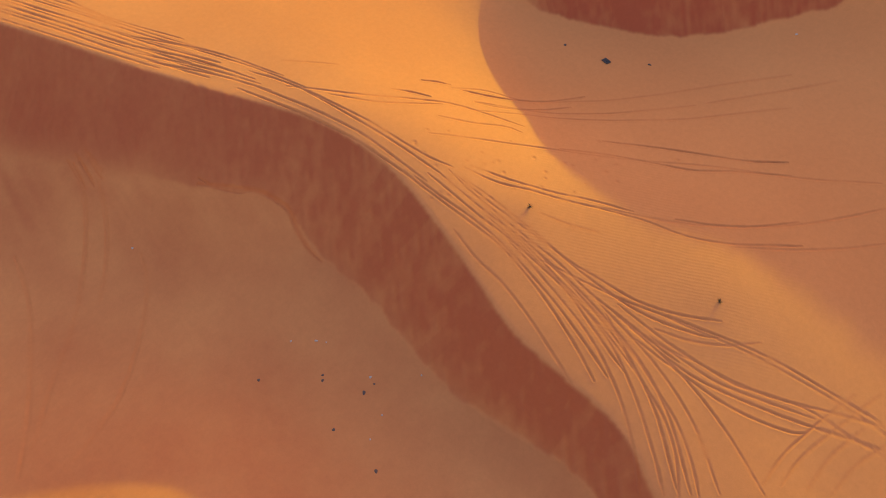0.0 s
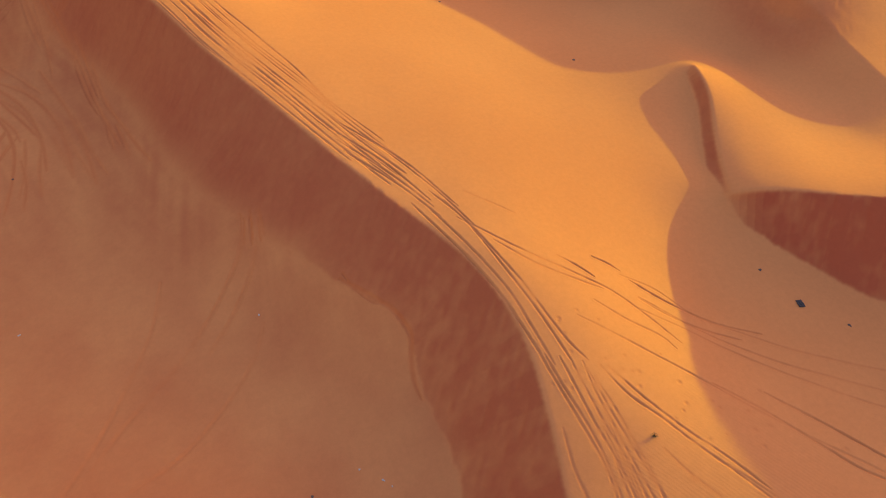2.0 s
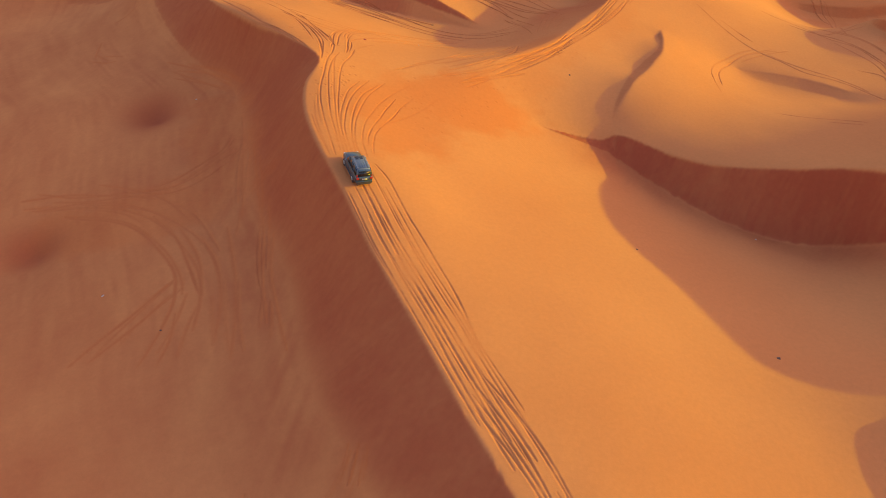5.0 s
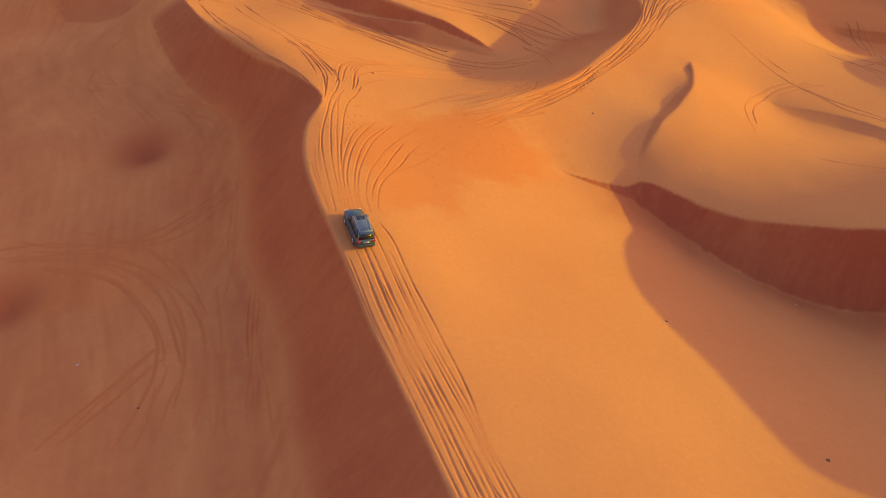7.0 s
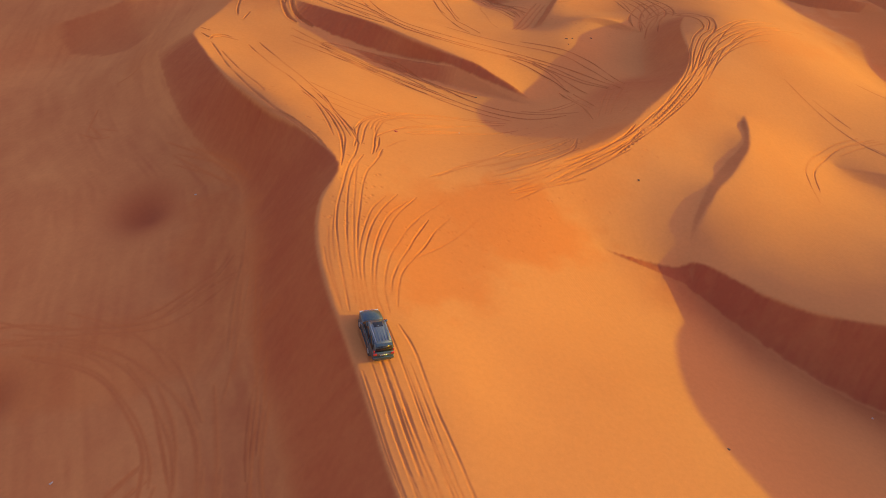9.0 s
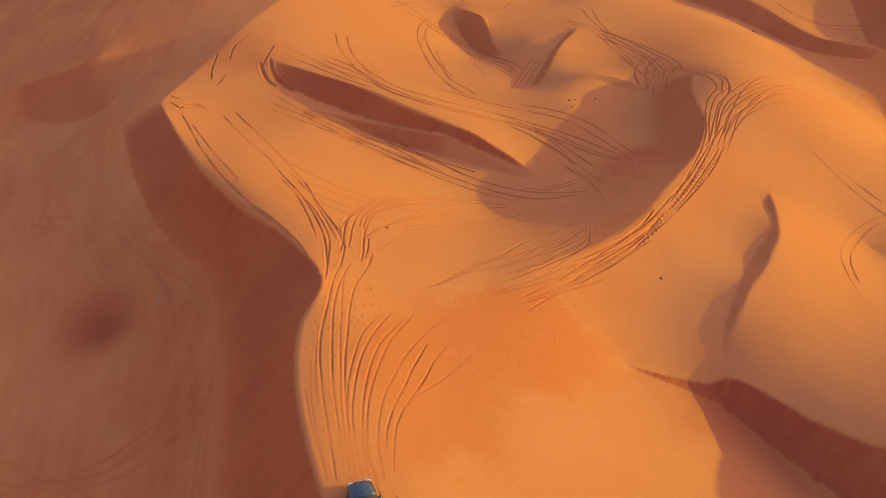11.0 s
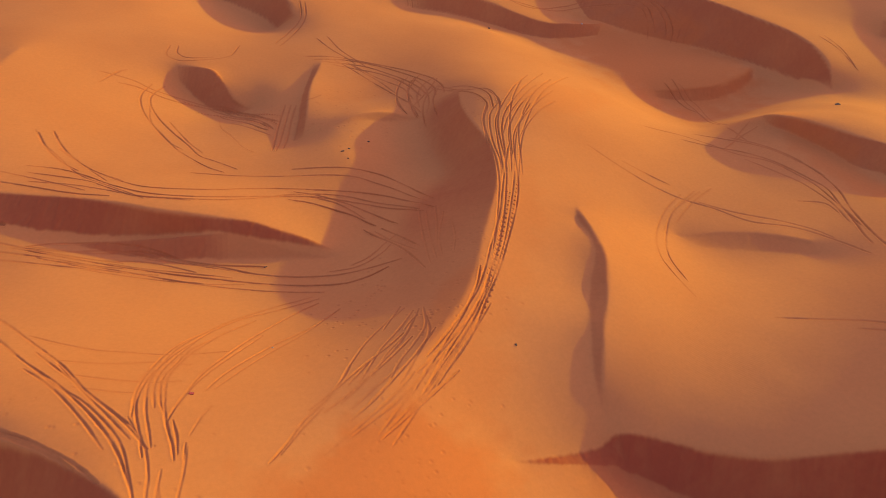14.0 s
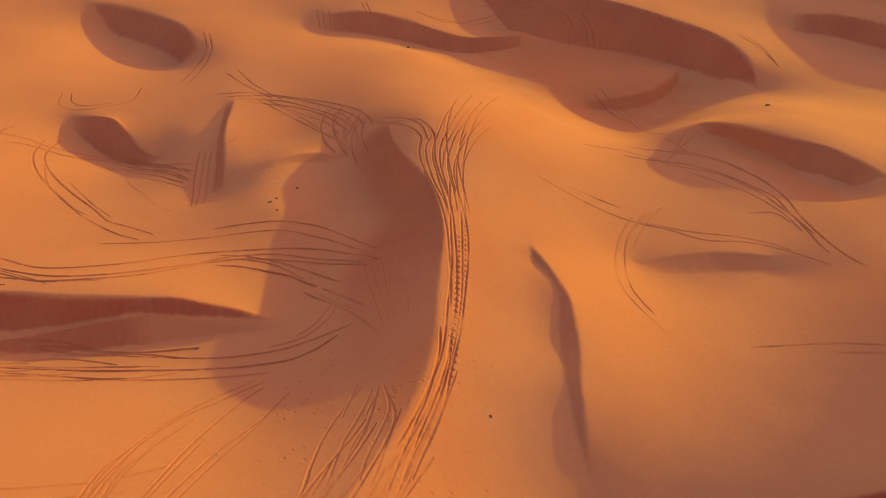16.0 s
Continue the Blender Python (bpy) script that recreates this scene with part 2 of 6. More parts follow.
def solve_level(h, start):
    """The stiffest sheet through the lines, hinged along crests and feet, on a grid of h metres."""
    nx, ny = int(round((X1 - X0) / h)) + 1, int(round((Y1 - Y0) / h)) + 1
    bend = np.ones((nx, ny))
    pts, wts = [], []
    for lines, stiff in ((CRESTS, 0.004), (FEET, 0.25), (SWELLS, 1.0)):
        for name, line in lines.items():
            hinge = 0.015 if lines is FEET and name in SHARP_FEET else stiff
            s = along(line, h * 0.5)
            pts.append(s)
            wts.append(np.full(len(s), 3.0 * h))
            gi, gj = ((s[:, 0] - X0) / h).astype(int), ((s[:, 1] - Y0) / h).astype(int)
            ok = (gi > 0) & (gi < nx - 2) & (gj > 0) & (gj < ny - 2)
            for a, b in ((0, 0), (1, 0), (0, 1), (1, 1)):
                at = gi[ok] + a, gj[ok] + b
                bend[at] = np.minimum(bend[at], hinge)
    for spots in FLATS.values():
        pts.append(np.array(spots, float))
        wts.append(np.full(len(spots), 1.0))
    pts, wts = np.vstack(pts), np.concatenate(wts)
    fx, fy = (pts[:, 0] - X0) / h, (pts[:, 1] - Y0) / h
    ok = (fx >= 0) & (fx < nx - 1.001) & (fy >= 0) & (fy < ny - 1.001)
    fx, fy, z, wts = fx[ok], fy[ok], pts[ok, 2], wts[ok]
    i, j = fx.astype(int), fy.astype(int)
    u, v = fx - i, fy - j
    idx = np.stack([i * ny + j, (i + 1) * ny + j, i * ny + j + 1, (i + 1) * ny + j + 1])
    co = np.stack([(1 - u) * (1 - v), u * (1 - v), (1 - u) * v, u * v])
    wx, wy, wc = bend[1:-1, :] / h ** 2, bend[:, 1:-1] / h ** 2, 2 * np.minimum(bend[1:, 1:], bend[:-1, :-1]) / h ** 2

    def apply(f):
        g = np.zeros_like(f)
        a = wx * (f[2:] - 2 * f[1:-1] + f[:-2])
        g[2:] += a
        g[1:-1] -= 2 * a
        g[:-2] += a
        a = wy * (f[:, 2:] - 2 * f[:, 1:-1] + f[:, :-2])
        g[:, 2:] += a
        g[:, 1:-1] -= 2 * a
        g[:, :-2] += a
        a = wc * (f[1:, 1:] - f[1:, :-1] - f[:-1, 1:] + f[:-1, :-1])
        g[1:, 1:] += a
        g[1:, :-1] -= a
        g[:-1, 1:] -= a
        g[:-1, :-1] += a
        r = wts * (co * f.ravel()[idx]).sum(0)
        g += np.bincount(idx.ravel(), (co * r).ravel(), nx * ny).reshape(nx, ny) + 1e-6 * f
        return g

    rhs = np.bincount(idx.ravel(), (co * (wts * z)).ravel(), nx * ny).reshape(nx, ny)
    diag = np.full((nx, ny), 1e-6)
    diag[2:] += wx
    diag[1:-1] += 4 * wx
    diag[:-2] += wx
    diag[:, 2:] += wy
    diag[:, 1:-1] += 4 * wy
    diag[:, :-2] += wy
    for part_of in (diag[1:, 1:], diag[1:, :-1], diag[:-1, 1:], diag[:-1, :-1]):
        part_of += wc
    diag += np.bincount(idx.ravel(), (co ** 2 * wts).ravel(), nx * ny).reshape(nx, ny)
    f = start if start is not None else np.zeros((nx, ny))
    r = rhs - apply(f)
    q = r / diag
    p, rq = q.copy(), (r * q).sum()
    for _ in range({8: 900, 4: 700, 2: 500, 1: 300, 0.5: 160}.get(h, 90)):
        ap = apply(p)
        al = rq / (p * ap).sum()
        f = f + al * p
        r = r - al * ap
        q = r / diag
        new_rq = (r * q).sum()
        p = q + new_rq / rq * p
        rq = new_rq
    return f


def sample(f, h, x, y):
    """Cubic reading of the grid f at the columns x and rows y of a finer one."""
    for axis, at, low in ((0, x, X0), (1, y, Y0)):
        n = f.shape[axis]
        s = np.clip((np.asarray(at, float) - low) / h, 0, n - 1.0001)
        i = s.astype(int)
        u = (s - i)
        w = np.stack([-0.5 * u + u ** 2 - 0.5 * u ** 3, 1 - 2.5 * u ** 2 + 1.5 * u ** 3, 0.5 * u + 2 * u ** 2 - 1.5 * u ** 3, -0.5 * u ** 2 + 0.5 * u ** 3])
        shape = (-1, 1) if axis == 0 else (1, -1)
        f = sum(np.take(f, np.clip(i + k - 1, 0, n - 1), axis) * w[k].reshape(shape) for k in range(4))
    return f


GRID = 0.25
relief = None
step = 8
for finer in (8, 4, 2, 1, 0.5, 0.25):
    if relief is not None:
        relief = sample(relief, step, np.arange(X0, X1 + 0.01, finer), np.arange(Y0, Y1 + 0.01, finer))
    relief = solve_level(finer, relief)
    step = finer

# loose sand rounds every edge a little
for _ in range(1):
    for ax in (0, 1):
        relief = (np.roll(relief, 1, ax) + 2 * relief + np.roll(relief, -1, ax)) / 4


# ---- materials ----
def material(name):
    m = bpy.data.materials.new(name)
    m.use_nodes = True
    return m, m.node_tree, m.node_tree.nodes["Principled BSDF"]


def sand_material():
    m, nt, b = material("sand")
    n, l = nt.nodes, nt.links
    co = n.new("ShaderNodeTexCoord")
    wide = n.new("ShaderNodeTexNoise")
    wide.inputs["Scale"].default_value = 0.05
    wide.inputs["Detail"].default_value = 5
    fine = n.new("ShaderNodeTexNoise")
    fine.inputs["Scale"].default_value = 9
    fine.inputs["Detail"].default_value = 8
    l.new(co.outputs["Object"], wide.inputs["Vector"])
    l.new(co.outputs["Object"], fine.inputs["Vector"])
    fresh_shade = n.new("ShaderNodeAttribute")             # churned and slipped sand is redder than the wind-blown skin; carries painted shade too
    fresh_shade.attribute_name = "fresh_shade"
    ramp = n.new("ShaderNodeValToRGB")
    ramp.color_ramp.elements[0].position, ramp.color_ramp.elements[0].color = 0.3, (0.553, 0.203, 0.067, 1)
    ramp.color_ramp.elements[1].position, ramp.color_ramp.elements[1].color = 0.7, (0.613, 0.2375, 0.078, 1)
    l.new(wide.outputs["Fac"], ramp.inputs["Fac"])
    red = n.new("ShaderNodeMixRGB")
    # red of slipped sand, darkened further to paint deeper shade
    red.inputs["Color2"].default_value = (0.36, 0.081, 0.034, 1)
    l.new(fresh_shade.outputs["Fac"], red.inputs["Fac"])
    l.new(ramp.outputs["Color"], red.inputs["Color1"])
    turned = n.new("ShaderNodeAttribute")            # sand turned over by wheels is a stronger orange; also paints shade in two bowls
    turned.attribute_name = "turned"
    orange = n.new("ShaderNodeMixRGB")
    orange.inputs["Color2"].default_value = (0.55, 0.148, 0.038, 1)
    l.new(turned.outputs["Fac"], orange.inputs["Fac"])
    l.new(red.outputs["Color"], orange.inputs["Color1"])
    grain = n.new("ShaderNodeTexNoise")
    grain.inputs["Scale"].default_value = 2.2
    grain.inputs["Detail"].default_value = 9
    grain.inputs["Roughness"].default_value = 0.72
    l.new(co.outputs["Object"], grain.inputs["Vector"])
    amount = n.new("ShaderNodeMapRange")
    amount.inputs["From Min"].default_value, amount.inputs["From Max"].default_value = 0.3, 0.7
    amount.inputs["To Min"].default_value, amount.inputs["To Max"].default_value = 0.95, 1.05
    l.new(grain.outputs["Fac"], amount.inputs["Value"])
    speckle = n.new("ShaderNodeMixRGB")
    speckle.blend_type = 'MULTIPLY'
    speckle.inputs["Fac"].default_value = 1.0
    l.new(orange.outputs["Color"], speckle.inputs["Color1"])
    l.new(amount.outputs["Result"], speckle.inputs["Color2"])
    l.new(speckle.outputs["Color"], b.inputs["Base Color"])
    b.inputs["Roughness"].default_value = 0.9
    b.inputs["Specular IOR Level"].default_value = 0.05
    ripple = n.new("ShaderNodeTexWave")              # wind ripples, crests across the wind
    ripple.wave_type, ripple.bands_direction = 'BANDS', 'X'
    ripple.inputs["Scale"].default_value = 1.15
    ripple.inputs["Distortion"].default_value = 4.0
    ripple.inputs["Detail"].default_value = 3.0
    ripple.inputs["Detail Scale"].default_value = 0.35
    turn = n.new("ShaderNodeMapping")
    turn.inputs["Rotation"].default_value = (0, 0, radians(-26))
    l.new(co.outputs["Object"], turn.inputs["Vector"])
    l.new(turn.outputs["Vector"], ripple.inputs["Vector"])
    where = n.new("ShaderNodeAttribute")
    where.attribute_name = "rippled"
    keep = n.new("ShaderNodeMath")
    keep.operation = 'MULTIPLY'
    l.new(ripple.outputs["Fac"], keep.inputs[0])
    l.new(where.outputs["Fac"], keep.inputs[1])
    bump = n.new("ShaderNodeBump")
    bump.inputs["Strength"].default_value = 0.2
    bump.inputs["Distance"].default_value = 0.03
    l.new(fine.outputs["Fac"], bump.inputs["Height"])
    bump2 = n.new("ShaderNodeBump")
    bump2.inputs["Strength"].default_value = 0.14
    bump2.inputs["Distance"].default_value = 0.03
    l.new(keep.outputs["Value"], bump2.inputs["Height"])
    l.new(bump.outputs["Normal"], bump2.inputs["Normal"])
    l.new(bump2.outputs["Normal"], b.inputs["Normal"])
    return m


SAND = sand_material()


# ---- fields of the ground on an even grid: height, slipped sand, redness, ripples ----
CELL = 0.125
gx, gy = np.arange(X0, X1 + 0.01, CELL), np.arange(Y0, Y1 + 0.01, CELL)
height = np.clip(sample(relief, GRID, gx, gy), -24, 16)
gxx, gyy = np.meshgrid(gx, gy, indexing="ij")
inland = np.minimum(np.minimum(gxx - X0 - 8, X1 - 8 - gxx), np.minimum(gyy - Y0 - 8, Y1 - 8 - gyy))
fade = np.exp(-(np.maximum(-inland, 0) / 60.0) ** 2)


def read(field, x, y):
    """A field of the even grid at scattered places."""
    u, v = np.clip((x - X0) / CELL, 0, len(gx) - 1.001), np.clip((y - Y0) / CELL, 0, len(gy) - 1.001)
    i, j = u.astype(int), v.astype(int)
    u, v = u - i, v - j
    return (field[i, j] * (1 - u) + field[i + 1, j] * u) * (1 - v) + (field[i, j + 1] * (1 - u) + field[i + 1, j + 1] * u) * v


# ---- small relief: slipped sand, lumps, wheel ruts ----
rng = np.random.default_rng(5)


def value_noise(x, y, cell, seed):
    """Smooth random field with lumps of about cell metres, between -1 and 1."""
    table = np.random.default_rng(seed).uniform(-1, 1, (256, 256))
    u, v = x / cell, y / cell
    i, j = np.floor(u).astype(int), np.floor(v).astype(int)
    u, v = u - i, v - j
    u, v = u * u * (3 - 2 * u), v * v * (3 - 2 * v)
    i, j, i2, j2 = i % 256, j % 256, (i + 1) % 256, (j + 1) % 256
    return (table[i, j] * (1 - u) + table[i2, j] * u) * (1 - v) + (table[i, j2] * (1 - u) + table[i2, j2] * u) * v


# slip faces lie between a crest and the foot below it, reddened and painted shadier; streaks of sliding sand run down
# them
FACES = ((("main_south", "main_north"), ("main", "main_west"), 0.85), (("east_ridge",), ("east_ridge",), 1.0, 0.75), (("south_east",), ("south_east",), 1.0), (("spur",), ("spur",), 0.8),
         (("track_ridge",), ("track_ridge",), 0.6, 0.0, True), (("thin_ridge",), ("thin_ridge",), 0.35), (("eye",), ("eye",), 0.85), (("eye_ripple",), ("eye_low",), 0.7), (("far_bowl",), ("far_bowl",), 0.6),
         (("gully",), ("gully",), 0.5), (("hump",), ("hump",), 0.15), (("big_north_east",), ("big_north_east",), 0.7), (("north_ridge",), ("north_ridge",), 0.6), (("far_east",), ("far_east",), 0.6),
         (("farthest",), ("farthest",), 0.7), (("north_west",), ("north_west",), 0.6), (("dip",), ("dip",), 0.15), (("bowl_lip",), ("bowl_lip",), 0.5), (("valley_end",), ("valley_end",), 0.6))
slip = np.zeros_like(height)
streak = np.zeros_like(height)


def mark_face(crest, foot, much, skirt=0.0, run_out=False):
    """Fill slip and streak between two lines; the lower edge is ragged."""
    wide = 12 if skirt else 4 if run_out else 1.5
    ring = np.vstack([crest, foot[::-1]])[:, :2]
    i0, i1 = np.searchsorted(gx, ring[:, 0].min() - wide), np.searchsorted(gx, ring[:, 0].max() + wide)
    j0, j1 = np.searchsorted(gy, ring[:, 1].min() - wide), np.searchsorted(gy, ring[:, 1].max() + wide)
    x, y = gxx[i0:i1, j0:j1], gyy[i0:i1, j0:j1]
    line = crest[:, :2]
    near, at = np.full(x.shape, 1e9), np.zeros(x.shape)
    for k in range(len(line)):
        d = (x - line[k, 0]) ** 2 + (y - line[k, 1]) ** 2
        hit = d < near
        near[hit], at[hit] = d[hit], k
    near = np.sqrt(near)
    fall = value_noise(at * 0.6, near * 0.2, 1.1, 3) * 0.4 + value_noise(x - y, (x + y) * 0.3, 0.5, 4) * 0.35 + value_noise(at * 0.6, near * 0.1, 3.6, 6) * 0.25
    wob = np.clip(near / 2.5, 0, 1) * 0.13
    u, v = x + wob * value_noise(x, y, 0.9, 51) + wob * fall, y + wob * value_noise(x, y, 0.9, 52) + wob * fall
    inside = np.zeros(x.shape, bool)
    for (ax, ay), (bx, by) in zip(ring, np.roll(ring, -1, 0)):
        if ay != by:
            inside ^= ((ay > v) != (by > v)) & (u < (bx - ax) * (v - ay) / (by - ay) + ax)
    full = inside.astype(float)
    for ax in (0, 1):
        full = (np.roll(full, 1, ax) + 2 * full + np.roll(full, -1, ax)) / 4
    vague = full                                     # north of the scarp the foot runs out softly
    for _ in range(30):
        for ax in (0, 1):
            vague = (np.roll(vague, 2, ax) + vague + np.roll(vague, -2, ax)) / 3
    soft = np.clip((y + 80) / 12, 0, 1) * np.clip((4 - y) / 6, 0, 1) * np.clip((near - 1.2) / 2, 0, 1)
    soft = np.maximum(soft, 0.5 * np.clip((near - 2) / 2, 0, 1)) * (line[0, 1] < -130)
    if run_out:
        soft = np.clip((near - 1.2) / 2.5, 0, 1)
        # track ridge: the tint paints the bowl's shade, fading southwards
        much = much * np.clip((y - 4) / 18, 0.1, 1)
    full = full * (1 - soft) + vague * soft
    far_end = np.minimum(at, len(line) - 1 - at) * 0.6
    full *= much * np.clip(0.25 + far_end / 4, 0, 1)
    if skirt:                                        # fallen sand and painted shade redden the floor in front of the foot
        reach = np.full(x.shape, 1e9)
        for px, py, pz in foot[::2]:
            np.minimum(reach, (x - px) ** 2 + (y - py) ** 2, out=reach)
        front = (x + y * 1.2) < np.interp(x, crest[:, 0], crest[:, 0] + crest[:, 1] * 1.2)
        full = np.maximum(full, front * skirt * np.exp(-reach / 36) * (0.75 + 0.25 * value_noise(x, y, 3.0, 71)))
    s, k = slip[i0:i1, j0:j1], streak[i0:i1, j0:j1]
    k[full > s] = fall[full > s]
    np.maximum(s, full, out=s)


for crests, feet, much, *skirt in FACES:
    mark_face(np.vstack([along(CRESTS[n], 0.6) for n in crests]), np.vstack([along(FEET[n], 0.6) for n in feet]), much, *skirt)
slip *= fade
fresh_shade = slip * np.clip(0.88 + (0.14 + 0.24 * np.clip((-72 - gyy) / 10, 0, 1)) * streak + 0.12 * value_noise(gxx, gyy, 5.0, 8) + 0.05 * value_noise(gxx, gyy, 0.45, 9) + 0.13 * np.clip((-70 - gyy) / 10, 0, 1) * value_noise(gxx + 0.4 * streak, gyy, 0.75, 65), 0, 1)
rough = 0.014 * value_noise(gxx, gyy, 2.6, 11) + 0.006 * value_noise(gxx, gyy, 0.9, 12) + 0.06 * value_noise(gxx, gyy, 9.0, 13)
height = height + rough * fade + slip * 0.14 * streak


# wheel ruts are kept on a finer sheet of their own
RUT_CELL, RUT_X, RUT_Y = 0.0625, -48.0, -132.0
RUT_NX, RUT_NY = 2912, 3808
cut, lift, churned = (np.zeros(RUT_NX * RUT_NY, np.float32) for _ in range(3))


def carve(path, half, depth, churn=0.28):
    """One wheel rut along path, half metres to where its wall is steepest, with thrown-up lips."""
    w = int(4.2 * half / RUT_CELL) + 1
    k = np.arange(-w, w + 1)
    wi = (np.floor((path[:, 0] - RUT_X) / RUT_CELL).astype(int)[:, None, None] + k[None, :, None]) + np.zeros((1, 1, len(k)), int)
    wj = (np.floor((path[:, 1] - RUT_Y) / RUT_CELL).astype(int)[:, None, None] + k[None, None, :]) + np.zeros((1, len(k), 1), int)
    d = np.hypot(RUT_X + wi * RUT_CELL - path[:, 0, None, None], RUT_Y + wj * RUT_CELL - path[:, 1, None, None])
    n = len(path)
    end = np.minimum(np.arange(n), np.arange(n)[::-1]) * 0.12
    d = d + (0.6 * half * np.clip(1 - end / 2.5, 0, 1) ** 2)[:, None, None]        # ruts fade out at their ends
    ok = (wi >= 0) & (wi < RUT_NX) & (wj >= 0) & (wj < RUT_NY)
    at, back = np.unique(wi[ok] * RUT_NY + wj[ok], return_inverse=True)
    near = np.full(len(at), 9.0)
    np.minimum.at(near, back.ravel(), d[ok])
    x, y = RUT_X + (at // RUT_NY) * RUT_CELL, RUT_Y + (at % RUT_NY) * RUT_CELL
    deep = depth * np.clip(0.82 + 0.65 * value_noise(x, y, 2.6, 21) + 0.35 * value_noise(x, y, 7.0, 24) + 0.3 * value_noise(x, y, 0.45, 22), 0.06, 2)
    near = near * (1 + 0.14 * value_noise(x, y, 0.4, 23))
    hollow = 1 / (1 + (near / half) ** 6)
    lip = np.exp(-((near - 2.0 * half) / (0.7 * half)) ** 2)
    cut[at] = np.minimum(cut[at], -deep * hollow)
    lift[at] = np.maximum(lift[at], 0.2 * deep * lip)
    # tint of churned sand, which also paints the shade inside the rut
    churned[at] = np.maximum(churned[at], churn * np.exp(-(near / (1.7 * half)) ** 2))


def ruts(points, width, depth, dark, beads=0.0):
    """One rut along a curve; beads: metres between single tread marks instead of a line."""
    path = along([(x, y, 0) for x, y in points], 0.1)[:, :2]
    if len(path) < 4:
        return
    way = np.gradient(path, axis=0)
    way /= np.linalg.norm(way, axis=1)[:, None] + 1e-9
    s = np.arange(len(path)) * 0.1
    off = 0.025 * np.sin(s / 1.7 + rng.uniform(0, 6)) + 0.06 * np.sin(s / 6.3 + rng.uniform(0, 6))
    path = path + np.stack([-way[:, 1], way[:, 0]], 1) * off[:, None]
    if beads:
        path = path[::max(1, int(beads / 0.1))]
    carve(path, max(0.07, width * 0.32), 1.6 * depth * rng.uniform(0.85, 1.25), dark)


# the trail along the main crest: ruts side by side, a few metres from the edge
rim = along([p for p in CRESTS["main_south"] if p[1] > -93] + CRESTS["main_north"][1:6], 1.0)[:, :2]
for off, a, b, deep, wide in ((0.35, 30, 56, 0.025, 0.2), (0.6, 26, 58, 0.03, 0.26), (1.15, 22, 54, 0.035, 0.3), (1.5, 22, 60, 0.035, 0.22), (2.15, 24, 62, 0.045, 0.34), (2.4, 22, 52, 0.025, 0.2),
                              (2.85, 22, 62, 0.04, 0.3), (3.05, 24, 56, 0.025, 0.2), (3.65, 24, 62, 0.035, 0.26), (3.9, 22, 56, 0.025, 0.2), (4.5, 26, 58, 0.025, 0.24)):
    line = rim[a:b:4]
    way = np.gradient(line, axis=0)
    way /= np.linalg.norm(way, axis=1)[:, None]
    k = np.arange(len(line))
    shift = off + 0.12 * np.sin(k * 0.3 + off * 5) + (0.7 + 0.3 * off) * np.clip(1 - (a + 4 * k) / 18, 0, 1)
    ruts([(x + v * d, y - u * d) for (x, y), (u, v), d in zip(line, way, shift)], wide, 0.75 * deep, 0.35)

# trampled sand: shallow dents scattered beside the trails
for (ax, ay), (bx, by), much, far in (((8, -12), (24, 4), 90, 2.6), ((24, 4), (41, 26), 80, 1.6), ((41, 26), (48, 44), 50, 2.0), ((-8, -20), (-6, -12), 50, 1.8), ((0, -22), (10, -13), 70, 3.0),
                                      ((-20, 6), (-10, -8), 40, 2.0), ((8, 2), (20, 12), 50, 2.5), ((24, 46), (36, 60), 60, 4.0), ((22, 50), (18, 62), 50, 2.0), ((9, -88), (24, -100), 50, 3.0)):
    u = rng.uniform(0, 1, much)
    spot = np.stack([ax + (bx - ax) * u + rng.normal(0, far, much), ay + (by - ay) * u + rng.normal(0, far, much)], 1)
    carve(spot, 0.14, 0.025, 0.2)

# patches where wheels have turned the sand over, and painted shade in the bowls at (98, 60) and (90, 12): middle,
# radii, how much
worked_shade = np.zeros_like(height)
for px, py, ra, rb, turned, much in ((9, -15, 10, 6, 15, 0.6), (1, -20, 7, 9, 0, 0.48), (98, 60, 17, 24, 0, 0.45), (90, 12, 4, 12, -10, 0.35), (16, -9, 9, 4, 35, 0.2), (22, 1, 3, 7, -50, 0.3), (32, 8, 3, 16, -40, 0.16), (-26, 46, 7, 9, 0, 0.3),
                                   (33, 60, 8, 5, 0, 0.15), (60, 40, 12, 5, 20, 0.2),
                                   (-30, -30, 14, 5, 10, 0.3), (-22, -18, 5, 14, 10, 0.25)):
    ca, sa2 = math.cos(radians(turned)), math.sin(radians(turned))
    u, v = (gxx - px) * ca + (gyy - py) * sa2, (gyy - py) * ca - (gxx - px) * sa2
    inside = 1.15 - np.hypot(u / ra, v / rb) + 0.25 * value_noise(gxx, gyy, 2.4, 31) + 0.12 * value_noise(gxx, gyy, 0.8, 32)
    worked_shade = np.maximum(worked_shade, much * np.clip(inside * 2.2, 0, 1))
# the sand of the western valley is mottled with redder drifts, over a tint painted for its skylit shade
edge = np.interp(gyy, [p[1] for p in FEET["main"] + FEET["main_west"][1:]], [p[0] for p in FEET["main"] + FEET["main_west"][1:]])
drift_shade = 0.24 + 0.14 * value_noise(gxx * 0.7, gyy * 0.35, 2.2, 61) + 0.06 * value_noise(gxx, gyy, 0.9, 62) + 0.12 * np.clip((gyy + 66) / 18, 0, 1) * value_noise(gxx - edge, gyy * 0.12, 0.55, 63)
band = np.clip((edge + 2 - gxx) / 4, 0, 1) * np.clip((edge - 9 - gxx) / -7, 0, 1) * np.clip((gyy + 84) / 12, 0, 1) * np.clip((2 - gyy) / 12, 0, 1)
